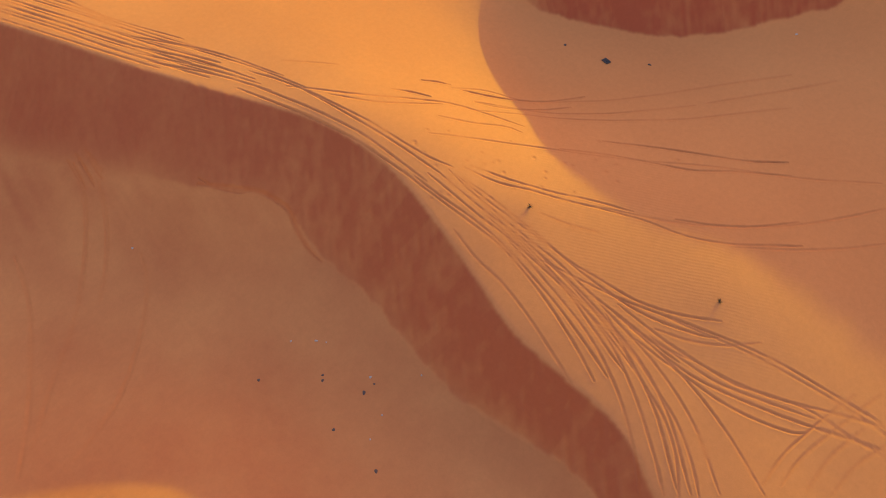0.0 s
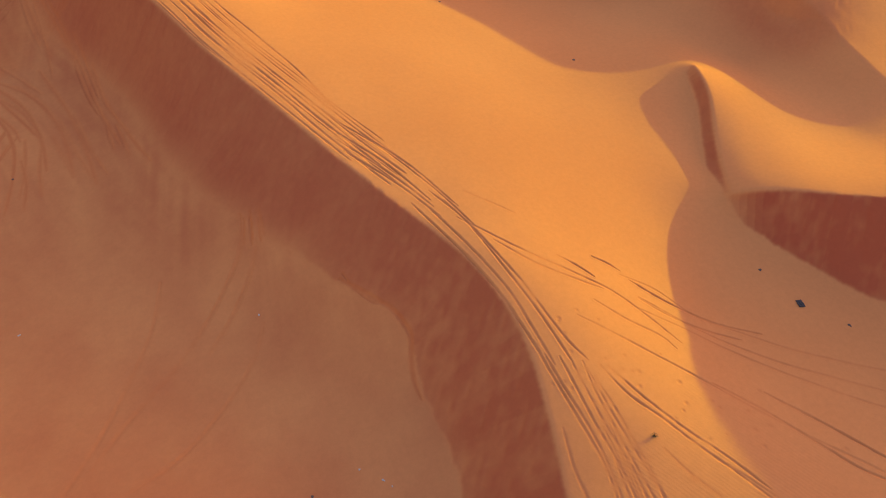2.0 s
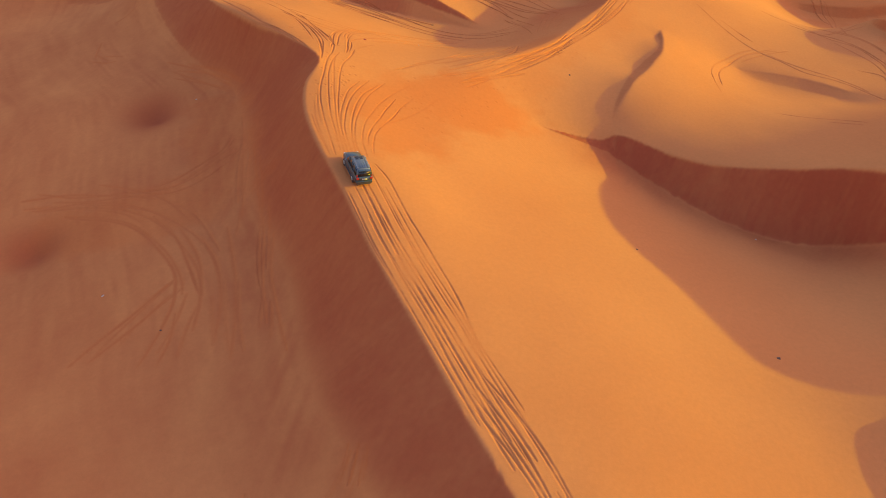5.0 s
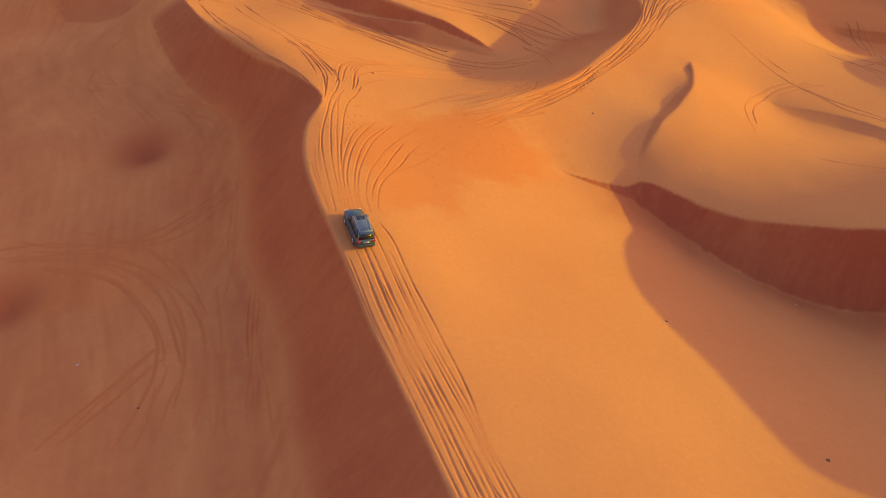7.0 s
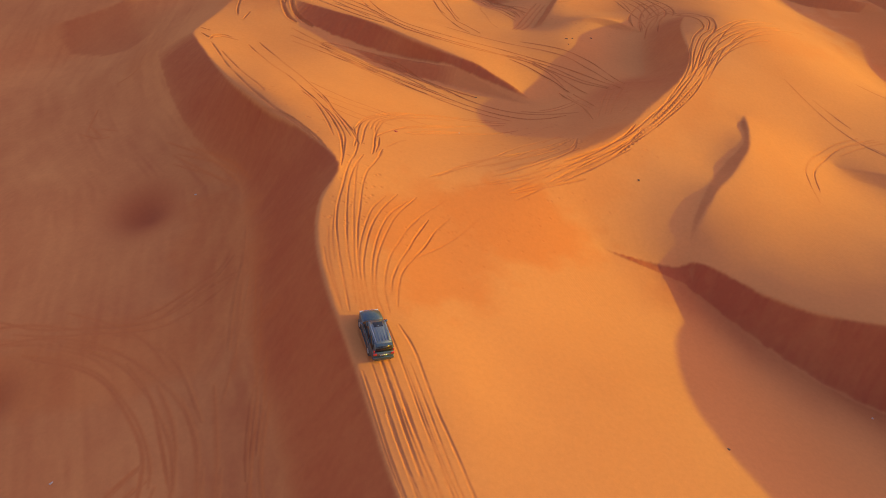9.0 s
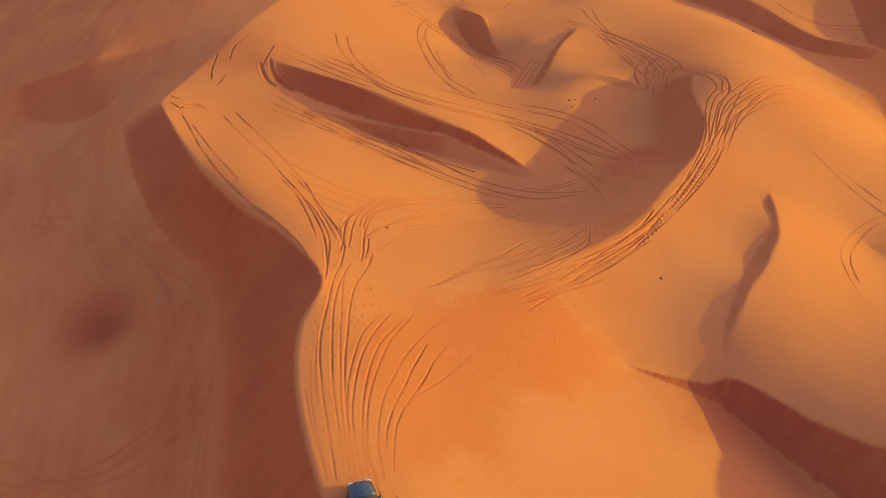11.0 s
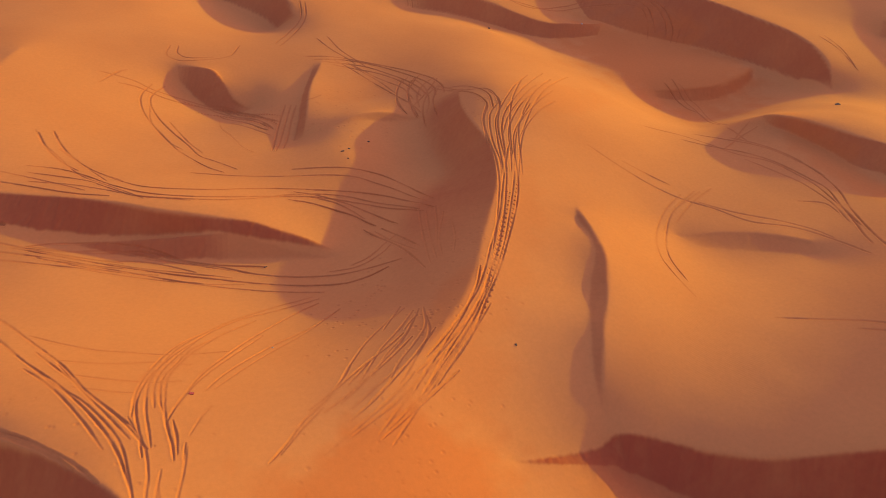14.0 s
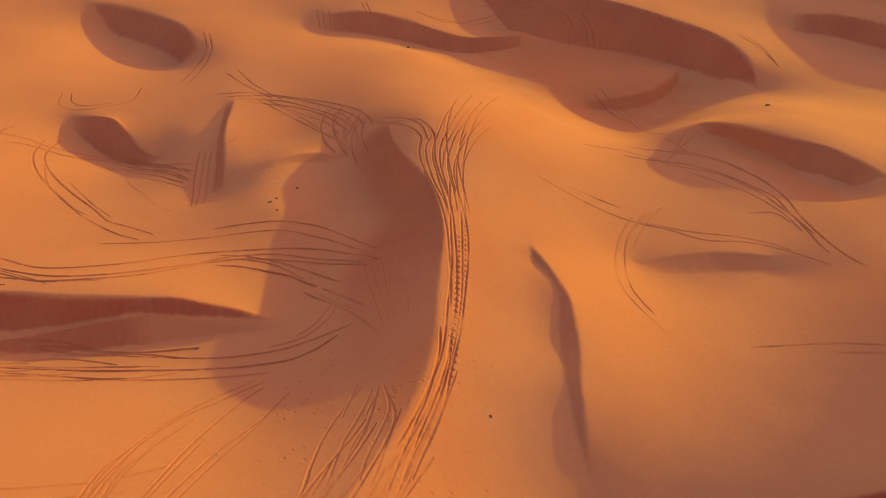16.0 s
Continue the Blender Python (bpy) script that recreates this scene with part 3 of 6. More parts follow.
lean = gxx - 0.22 * gyy + 1.5 * np.sin(gyy / 17)
drift_shade = drift_shade + band * (0.14 + 0.12 * value_noise(lean, gyy * 0.05, 0.8, 63) + 0.07 * value_noise(lean, gyy * 0.05, 0.35, 64))
fresh_shade = np.maximum(fresh_shade, drift_shade * np.clip((edge + 4 - gxx) / 3, 0, 1) * np.clip((gyy + 135) / 20, 0, 1) * fade)
# two soft hollows of loose sand, their shade painted in as darker red
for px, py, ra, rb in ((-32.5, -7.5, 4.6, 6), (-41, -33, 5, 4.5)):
    fresh_shade = np.maximum(fresh_shade, 0.8 * np.exp(-((gxx - px) / ra) ** 2 - ((gyy - py) / rb) ** 2))
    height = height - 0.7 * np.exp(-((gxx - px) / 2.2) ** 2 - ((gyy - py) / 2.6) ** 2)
# where wind ripples have formed
rippled = np.zeros_like(height)
for px, py, ra, rb in ((17, -106, 9, 9), (43, -13, 9, 6), (20, -23, 10, 4), (46, -6, 6, 6)):
    rippled = np.maximum(rippled, np.clip(1.3 - np.hypot((gxx - px) / ra, (gyy - py) / rb) + 0.5 * value_noise(gxx, gyy, 2.5, 81), 0, 1) * (1 - np.clip((fresh_shade + worked_shade) * 2, 0, 1)))

# bowl below the track ridge: long bundles round the eye-shaped hollow
ruts([(-13.3, 57.3), (-12.6, 52.2), (-10.9, 47.1), (-9.4, 44.1)], 0.3, 0.06, 0.55)
ruts([(-11.6, 57.7), (-10.7, 52.5), (-8.9, 46.7), (-6.1, 41.3), (-3.3, 37.2), (0.1, 35.2), (4.9, 33.8), (8.7, 33.6), (12.0, 33.1), (16.5, 31.7), (21.7, 29.8), (25.3, 27.3), (27.8, 23.3), (28.8, 20.6)], 0.3, 0.08, 0.62)
ruts([(-11.1, 51.8), (-9.4, 47.9), (-7.2, 43.3), (-4.7, 39.4)], 0.3, 0.05, 0.5)
ruts([(-14.8, 46.9), (-11.3, 45.1), (-8.4, 42.0), (-5.7, 37.7), (-2.4, 34.3), (2.1, 32.4), (6.3, 31.6), (9.5, 31.4), (12.7, 31.0), (17.3, 29.8), (22.1, 27.0), (25.2, 23.6), (27.4, 20.8)], 0.3, 0.085, 0.64)
ruts([(-14.7, 44.6), (-11.3, 42.5), (-8.5, 40.3), (-6.3, 37.2), (-3.6, 34.0), (0.8, 32.1), (5.5, 31.0), (10.0, 30.9), (13.5, 31.2), (17.5, 30.4), (21.2, 28.6), (25.1, 25.0), (27.3, 21.6)], 0.3, 0.06, 0.55)
ruts([(-14.7, 41.9), (-10.3, 39.5), (-6.4, 36.2), (-3.1, 33.5), (1.9, 31.3)], 0.3, 0.05, 0.5)
ruts([(14.3, 31.7), (16.8, 30.4), (19.0, 28.7), (20.6, 27.0), (22.4, 24.1), (23.8, 20.4)], 0.3, 0.07, 0.6)
ruts([(13.2, 30.2), (15.5, 29.0), (17.8, 27.2), (19.9, 25.2), (21.5, 21.9)], 0.3, 0.085, 0.64)
ruts([(10.7, 31.0), (14.7, 30.6), (18.3, 28.6), (20.0, 26.4), (20.9, 24.2)], 0.3, 0.06, 0.55)
ruts([(15.7, 37.3), (20.2, 35.6), (23.5, 34.1), (26.6, 32.0), (28.4, 29.0), (29.3, 25.8), (29.8, 22.8)], 0.3, 0.06, 0.55)
ruts([(3.4, 40.8), (7.1, 38.8), (9.6, 37.6), (14.2, 35.9), (19.6, 34.1), (22.9, 32.6), (25.1, 30.6), (26.7, 28.6), (27.8, 25.9), (28.7, 22.9)], 0.3, 0.055, 0.52)
ruts([(3.2, 73.5), (1.4, 70.9), (0.6, 68.1), (0.6, 64.2), (1.6, 58.2), (2.8, 51.4), (4.2, 46.5), (5.7, 42.5), (7.4, 39.8)], 0.3, 0.05, 0.55)
ruts([(5.0, 73.2), (3.1, 71.2), (2.1, 69.1), (2.0, 65.7), (2.9, 59.9), (4.5, 52.8), (5.4, 47.4), (7.1, 44.4), (9.2, 40.3)], 0.3, 0.06, 0.58)
ruts([(10.9, 62.3), (10.5, 57.7), (11.2, 53.5), (11.8, 49.1), (12.7, 46.3)], 0.36, 0.04, 0.4, 0.5)
ruts([(-1.6, 73.2), (0.9, 72.3), (3.9, 70.2), (6.5, 69.0), (9.5, 67.9), (12.5, 65.8), (14.8, 59.8), (16.9, 54.4)], 0.3, 0.07, 0.6)
ruts([(-3.8, 76.2), (0.5, 74.2), (3.1, 72.0), (6.7, 70.2), (10.4, 68.2), (14.1, 65.0), (16.5, 59.5), (18.5, 55.7)], 0.3, 0.06, 0.55)
ruts([(10.2, 67.4), (13.0, 64.0), (15.5, 59.3), (17.1, 55.2), (17.5, 53.6)], 0.3, 0.09, 0.7)
ruts([(12.3, 66.7), (15.5, 63.1), (17.6, 57.1), (18.9, 55.5)], 0.3, 0.09, 0.7)
ruts([(11.0, 65.1), (13.5, 60.1), (15.4, 55.5), (16.6, 53.6)], 0.3, 0.08, 0.65)
ruts([(12.1, 59.8), (14.5, 55.2), (16.5, 51.7)], 0.3, 0.04, 0.45)
ruts([(-3.3, 74.6), (-1.1, 76.4), (0.2, 77.0)], 0.3, 0.05, 0.5)
ruts([(-4.4, 73.0), (-2.5, 75.0), (-0.7, 76.4)], 0.3, 0.05, 0.5)
ruts([(24.0, 58.4), (25.5, 58.7), (27.2, 59.6)], 0.3, 0.08, 0.6)
ruts([(21.4, 60.5), (18.1, 53.3), (15.2, 45.7)], 0.3, 0.05, 0.5)
ruts([(22.1, 59.8), (18.8, 53.0), (15.6, 45.3)], 0.3, 0.05, 0.5)
ruts([(22.8, 59.2), (19.7, 52.6), (16.9, 45.7)], 0.3, 0.05, 0.5)
ruts([(22.9, 56.6), (21.0, 52.5), (19.3, 49.0)], 0.3, 0.05, 0.5)
ruts([(-15.9, 30.9), (-12.8, 30.7), (-9.0, 29.8), (-5.3, 28.1), (-2.8, 26.3), (-0.4, 24.2), (2.8, 22.2), (7.3, 20.4)], 0.3, 0.06, 0.6)
ruts([(-15.9, 30.6), (-11.9, 29.0), (-7.7, 28.2), (-4.6, 26.5), (-1.0, 23.9), (2.2, 22.2), (5.8, 19.7), (9.0, 17.8), (12.3, 16.1), (15.1, 14.8), (18.1, 13.8), (21.1, 12.8)], 0.3, 0.06, 0.6)
ruts([(-15.9, 30.3), (-13.0, 28.4), (-10.0, 26.7), (-7.0, 24.9), (-4.0, 23.0), (-0.9, 21.1), (2.7, 19.2), (6.9, 17.1), (11.2, 14.7), (14.4, 13.0), (16.9, 12.5), (19.3, 12.6)], 0.3, 0.07, 0.62)
ruts([(-14.5, 28.0), (-11.1, 26.3), (-7.1, 24.0), (-3.1, 21.2), (0.4, 18.9), (4.0, 17.1), (8.1, 14.9), (11.8, 12.8)], 0.3, 0.06, 0.6)
ruts([(-15.0, 28.6), (-10.1, 25.4), (-6.1, 23.1), (-2.1, 20.4), (0.4, 19.1)], 0.3, 0.05, 0.55)
ruts([(-8.5, 26.1), (-4.4, 23.6), (-0.8, 21.7), (3.4, 19.6)], 0.3, 0.04, 0.5)
ruts([(16.2, 15.9), (18.4, 16.1), (20.6, 17.2), (22.7, 18.1)], 0.3, 0.05, 0.5)
ruts([(13.7, 16.3), (16.6, 15.2), (19.5, 15.6), (21.6, 16.8)], 0.3, 0.05, 0.5)
ruts([(20.0, 22.0), (21.5, 16.9), (22.2, 13.0), (22.3, 9.1)], 0.3, 0.05, 0.5)
ruts([(21.8, 20.9), (22.9, 16.9), (23.6, 13.7)], 0.3, 0.05, 0.5)
ruts([(27.5, 22.3), (25.7, 17.7), (24.3, 13.4), (23.1, 9.5)], 0.3, 0.024, 0.42)
ruts([(29.0, 18.4), (26.2, 13.7), (24.7, 10.0)], 0.3, 0.024, 0.42)
ruts([(28.5, 15.3), (27.3, 12.1), (26.0, 9.7)], 0.3, 0.024, 0.42)
ruts([(27.6, 20.5), (25.4, 14.9), (23.9, 9.8)], 0.3, 0.024, 0.42)
ruts([(29.0, 20.7), (26.9, 16.0), (24.8, 11.8)], 0.3, 0.024, 0.42)
ruts([(20.9, 20.8), (21.7, 16.9), (23.0, 12.9)], 0.3, 0.024, 0.42)
ruts([(17.4, 3.8), (15.1, 2.6), (12.2, 0.5), (9.9, -1.9), (7.7, -4.6)], 0.3, 0.027, 0.42)
ruts([(17.9, 2.7), (15.8, 0.8), (13.1, -1.3), (11.0, -3.6), (9.5, -5.3)], 0.3, 0.027, 0.42)
ruts([(19.0, 2.5), (17.9, -0.4), (16.0, -2.3), (13.6, -4.2), (11.4, -6.5)], 0.3, 0.027, 0.42)
ruts([(18.5, 2.6), (16.0, -0.4), (13.3, -2.4), (10.8, -4.9)], 0.3, 0.027, 0.42)
ruts([(18.6, 0.8), (17.6, -1.9), (15.0, -4.5), (12.6, -6.6)], 0.3, 0.027, 0.42)
ruts([(7.1, 69.3), (10.3, 67.5), (13.7, 65.2), (16.5, 59.5), (18.7, 56.0)], 0.45, 0.125, 0.74, 0.5)
ruts([(8.5, 66.1), (12.5, 63.6), (15.8, 57.1), (17.2, 54.0)], 0.45, 0.125, 0.74, 0.5)
ruts([(12.9, 66.2), (16.2, 61.5), (19.9, 57.1)], 0.45, 0.125, 0.74, 0.5)
ruts([(14.2, 63.8), (16.9, 58.2), (18.6, 54.4)], 0.45, 0.125, 0.74, 0.5)
ruts([(-20.5, 47.9), (-16.3, 44.6), (-12.5, 41.1), (-8.8, 37.1)], 0.3, 0.05, 0.56)
ruts([(-20.4, 44.8), (-14.9, 40.6), (-10.1, 36.7), (-6.4, 34.7)], 0.3, 0.055, 0.56)
ruts([(-20.7, 34.1), (-15.8, 30.5), (-11.4, 27.9), (-7.0, 25.8)], 0.3, 0.05, 0.56)
ruts([(-20.7, 31.9), (-14.8, 28.7), (-9.3, 25.7), (-4.8, 23.8)], 0.3, 0.055, 0.56)
ruts([(-20.3, 30.1), (-13.7, 26.8), (-8.2, 24.2), (-3.8, 22.3)], 0.3, 0.045, 0.56)
# fans and crossings in the open bowl
ruts([(-8.0, -3.2), (-7.6, -0.7), (-7.1, 1.1), (-6.1, 3.3), (-4.7, 5.6), (-2.9, 7.6), (-0.8, 9.0)], 0.3, 0.036, 0.46)
ruts([(-7.5, -6.3), (-7.6, -4.3), (-7.5, -1.8), (-7.0, 0.2), (-6.0, 2.4), (-4.3, 4.9), (-2.5, 6.9), (-0.3, 9.1), (2.6, 10.8), (5.5, 11.4), (8.4, 11.8), (10.9, 11.9)], 0.3, 0.05, 0.52)
ruts([(-6.3, -2.6), (-6.0, 0.2), (-5.3, 2.5), (-3.9, 4.8), (-2.0, 7.2)], 0.3, 0.036, 0.46)
ruts([(-5.8, -3.4), (-5.8, -1.4), (-5.4, 1.3), (-4.2, 3.5), (-2.6, 5.8), (-0.0, 7.7)], 0.3, 0.047, 0.51)
ruts([(-5.7, -4.7), (-5.1, -3.4), (-4.0, -1.6), (-2.4, 0.9), (-0.2, 3.4), (2.1, 5.9), (4.7, 8.1), (8.0, 10.2), (10.6, 11.1)], 0.3, 0.043, 0.48)
ruts([(-5.6, -4.2), (-3.5, -1.0), (-1.5, 1.4), (1.3, 4.3), (3.8, 6.7)], 0.3, 0.032, 0.44)
ruts([(-2.4, -1.5), (-0.8, 0.3), (1.9, 2.5), (4.9, 4.7), (8.7, 6.6), (12.2, 8.5)], 0.3, 0.04, 0.46)
ruts([(-1.8, -1.5), (0.6, 0.5), (3.5, 2.8), (6.5, 4.8), (9.9, 7.0)], 0.3, 0.025, 0.39)
ruts([(-4.4, -6.4), (-3.3, -4.7), (-2.4, -3.7)], 0.3, 0.022, 0.37)
ruts([(-15.2, 12.3), (-13.1, 10.2), (-10.2, 7.9), (-7.4, 6.5), (-4.9, 5.3), (-2.3, 4.7), (0.4, 4.4)], 0.3, 0.029, 0.42)
ruts([(-13.3, 6.9), (-9.5, 5.1), (-5.4, 4.2), (-3.0, 3.0)], 0.3, 0.022, 0.39)
ruts([(-11.8, 3.9), (-9.2, 2.4), (-6.1, 0.9), (-4.1, 0.5)], 0.3, 0.029, 0.42)
ruts([(-11.8, 2.0), (-8.5, 0.2), (-7.0, -0.3)], 0.3, 0.022, 0.39)
ruts([(-15.2, 6.0), (-13.2, 2.4), (-11.2, -2.4), (-10.1, -6.0)], 0.3, 0.043, 0.48)
ruts([(-12.9, 6.0), (-11.1, 1.0), (-9.2, -3.4), (-8.3, -5.6)], 0.3, 0.036, 0.46)
ruts([(-5.7, -5.9), (-5.7, -7.3), (-5.8, -8.6)], 0.3, 0.05, 0.55)
ruts([(-4.7, -7.2), (-5.1, -8.8)], 0.3, 0.043, 0.51)
ruts([(0.3, -10.7), (2.0, -9.3), (3.9, -7.5), (6.2, -6.0), (8.4, -3.8), (9.4, -2.6)], 0.3, 0.036, 0.46)
ruts([(1.3, -10.2), (3.6, -8.2), (5.7, -6.7)], 0.3, 0.032, 0.44)
ruts([(7.3, -6.9), (9.8, -5.4), (12.9, -3.0), (15.5, -0.9), (17.8, 1.7)], 0.3, 0.036, 0.44)
ruts([(6.4, -10.4), (9.1, -9.3), (12.2, -7.9), (15.7, -5.7), (19.3, -3.6)], 0.3, 0.043, 0.48)
ruts([(4.3, -11.2), (7.7, -9.4), (11.4, -7.6), (14.3, -5.7)], 0.3, 0.029, 0.41)
ruts([(9.1, -11.1), (11.9, -9.6), (15.4, -7.8), (18.4, -6.3)], 0.3, 0.043, 0.48)
ruts([(7.9, -7.7), (10.4, -6.4), (13.1, -5.0)], 0.3, 0.029, 0.41)
ruts([(17.2, 4.3), (15.7, 2.9), (14.2, 1.4)], 0.3, 0.043, 0.46)
ruts([(17.9, 1.6), (16.9, 1.0), (16.0, 0.2)], 0.3, 0.043, 0.46)
ruts([(11.3, -2.9), (8.5, -5.0)], 0.3, 0.036, 0.46)
# sweeping bundle and loops on the far side of the bowl
ruts([(29.3, 75.1), (34.2, 73.0), (39.4, 69.0), (43.3, 64.2), (45.4, 58.4), (45.1, 52.3), (43.8, 48.2)], 0.3, 0.109, 0.7)
ruts([(30.5, 73.3), (36.3, 70.9), (41.1, 66.1), (43.7, 59.1), (43.9, 52.9), (42.6, 48.7)], 0.3, 0.109, 0.7)
ruts([(31.8, 71.7), (38.0, 68.0), (41.2, 62.1), (42.1, 56.0), (41.6, 49.4)], 0.3, 0.109, 0.7)
ruts([(33.0, 70.0), (38.7, 65.4), (41.2, 59.1), (40.8, 50.6)], 0.3, 0.109, 0.7)
ruts([(33.7, 71.6), (36.0, 65.9), (37.6, 58.8), (38.3, 50.4), (38.7, 46.0)], 0.3, 0.07, 0.62)
ruts([(41.7, 60.1), (38.9, 55.8), (36.8, 50.7), (36.6, 48.0)], 0.3, 0.07, 0.62)
ruts([(43.7, 59.1), (40.1, 53.9), (38.1, 48.2), (37.8, 45.2)], 0.3, 0.07, 0.62)
ruts([(45.9, 55.5), (41.9, 51.0), (38.8, 48.6)], 0.3, 0.07, 0.62)
ruts([(43.9, 50.9), (41.4, 47.4), (39.9, 42.9)], 0.3, 0.07, 0.62)
ruts([(44.3, 49.9), (46.4, 47.6), (47.3, 44.3), (47.5, 40.7), (45.8, 36.4)], 0.3, 0.07, 0.62)
ruts([(48.1, 41.8), (48.0, 38.7), (46.2, 35.3)], 0.3, 0.07, 0.62)
ruts([(33.9, 82.3), (34.7, 76.5), (36.7, 69.6)], 0.3, 0.07, 0.62)
ruts([(36.0, 82.4), (36.3, 75.6), (38.1, 68.3)], 0.3, 0.07, 0.62)
ruts([(42.8, 60.3), (40.2, 58.0), (38.0, 53.8), (36.7, 49.0), (36.6, 46.6)], 0.3, 0.06, 0.55)
ruts([(45.3, 60.0), (42.1, 57.6), (39.8, 53.3), (38.5, 48.8), (38.0, 45.3)], 0.3, 0.06, 0.55)
ruts([(45.8, 56.5), (42.9, 54.6), (40.3, 51.0), (39.0, 47.4)], 0.3, 0.06, 0.55)
ruts([(44.5, 51.9), (41.4, 49.6), (39.2, 46.2), (37.7, 42.1)], 0.3, 0.06, 0.55)
ruts([(36.2, 69.2), (37.7, 65.3), (39.1, 61.3), (40.1, 56.5), (39.4, 50.6)], 0.3, 0.06, 0.55)
ruts([(35.6, 70.5), (36.5, 67.4), (38.1, 61.5), (38.3, 54.4)], 0.3, 0.05, 0.5)
ruts([(43.3, 59.0), (42.7, 52.9), (40.8, 47.6), (39.3, 45.2)], 0.3, 0.05, 0.5)
ruts([(44.4, 51.7), (45.6, 45.5), (48.1, 42.9), (48.2, 40.1), (47.1, 36.7)], 0.3, 0.07, 0.58)
ruts([(43.1, 52.2), (44.9, 46.0), (45.9, 42.5), (46.0, 39.2), (45.3, 37.2), (43.8, 35.7)], 0.3, 0.07, 0.58)
# ruts over the nose and down the track ridge
ruts([(45.8, 38.2), (43.3, 34.7), (41.3, 29.8), (39.6, 24.7), (36.9, 19.2), (33.1, 12.8), (29.6, 7.5)], 0.3, 0.058, 0.46)
ruts([(47.9, 37.8), (44.3, 32.5), (41.7, 26.6), (39.0, 20.9), (35.0, 14.3), (31.2, 8.7), (27.9, 4.8), (24.9, 1.3), (21.8, -1.4), (18.3, -4.2), (15.4, -6.7), (13.8, -8.0)], 0.3, 0.058, 0.46)
ruts([(52.1, 36.4), (46.0, 30.4), (42.6, 24.8), (39.3, 18.4), (35.0, 12.3), (30.8, 7.1), (27.6, 3.3), (25.0, 0.6), (21.9, -2.6), (18.4, -5.3), (15.8, -7.3)], 0.3, 0.058, 0.46)
ruts([(63.9, 48.8), (52.2, 37.1), (47.1, 31.3), (43.3, 24.6), (41.0, 20.2)], 0.3, 0.058, 0.46)
ruts([(71.2, 53.6), (57.7, 41.3), (50.8, 34.4), (46.0, 29.1)], 0.3, 0.058, 0.46)
ruts([(56.9, 46.7), (48.9, 36.5), (45.3, 30.6), (42.3, 25.0)], 0.3, 0.058, 0.46)
ruts([(26.8, 5.2), (25.1, 2.7), (22.2, -0.3), (18.7, -3.2), (15.1, -6.1), (13.1, -7.7)], 0.3, 0.058, 0.46)
ruts([(26.9, 3.5), (24.2, 0.3), (21.2, -2.4), (17.3, -5.4), (14.3, -7.7)], 0.3, 0.058, 0.46)
ruts([(40.5, 20.4), (37.3, 15.7), (33.7, 10.7), (30.2, 6.4), (27.5, 3.3), (25.0, 0.6), (22.2, -2.2), (18.6, -5.1)], 0.5, 0.075, 0.5, 0.9)
ruts([(36.7, 17.0), (33.2, 11.8), (29.9, 7.4), (26.7, 3.6)], 0.5, 0.075, 0.5, 0.9)
ruts([(16.0, -4.5), (20.2, -1.6), (24.7, 2.1), (29.0, 7.2), (33.9, 13.5), (39.0, 21.3), (43.1, 27.4)], 0.3, 0.058, 0.46)
ruts([(14.4, -5.9), (19.2, -3.1), (24.4, 0.6), (29.6, 6.1), (35.1, 13.2), (40.3, 20.9)], 0.3, 0.058, 0.46)
ruts([(21.6, -2.2), (25.4, 1.5), (29.1, 5.9), (33.4, 11.5), (37.5, 17.3)], 0.5, 0.07, 0.46, 0.9)
ruts([(9.0, -10.7), (12.7, -7.9), (16.7, -4.8), (20.9, -2.1)], 0.3, 0.029, 0.38)
ruts([(9.6, -11.9), (14.1, -8.3), (19.0, -4.6), (23.3, -1.3)], 0.3, 0.029, 0.38)
ruts([(45.0, 36.8), (43.3, 34.8), (41.5, 31.0), (40.6, 28.6)], 0.3, 0.06, 0.5)
ruts([(47.1, 37.6), (44.6, 35.3), (42.5, 31.3), (40.9, 27.3), (39.8, 23.8), (38.2, 20.6)], 0.3, 0.06, 0.5)
ruts([(60.4, 50.3), (52.5, 42.1), (47.9, 37.3), (44.7, 33.6), (42.3, 28.8), (40.0, 23.7), (38.0, 20.0)], 0.3, 0.05, 0.46)
ruts([(65.3, 53.2), (53.3, 40.9), (47.6, 35.6), (44.4, 31.4), (41.8, 26.2), (38.7, 20.6)], 0.3, 0.055, 0.46)
ruts([(63.9, 48.6), (54.8, 40.0), (49.3, 35.3), (45.4, 31.1), (42.6, 26.0), (39.8, 21.0)], 0.3, 0.05, 0.46)
ruts([(59.8, 41.9), (53.0, 36.4), (48.3, 32.6), (44.9, 28.4), (41.0, 22.2)], 0.3, 0.05, 0.46)
ruts([(57.3, 37.5), (52.1, 34.2), (47.8, 30.6), (44.1, 25.8), (40.1, 19.7)], 0.3, 0.05, 0.46)
ruts([(57.8, 43.8), (50.6, 37.4), (46.7, 33.7), (43.9, 30.1)], 0.3, 0.04, 0.42)
# slopes and hollows to the east and north-east
ruts([(62.6, 13.6), (57.8, 11.3), (53.4, 7.7), (49.9, 3.2), (48.9, -0.3), (48.5, -4.6)], 0.3, 0.033, 0.35)
ruts([(65.1, 13.8), (58.8, 10.8), (54.4, 6.9), (51.0, 2.5), (49.7, -2.0)], 0.3, 0.033, 0.35)
ruts([(54.2, -10.8), (57.2, -13.2), (59.9, -15.9), (61.9, -19.3)], 0.3, 0.078, 0.54)
ruts([(58.6, -16.8), (60.9, -19.9)], 0.3, 0.078, 0.54)
ruts([(37.3, 99.8), (35.3, 93.2), (30.8, 86.4), (26.7, 81.4)], 0.3, 0.065, 0.54)
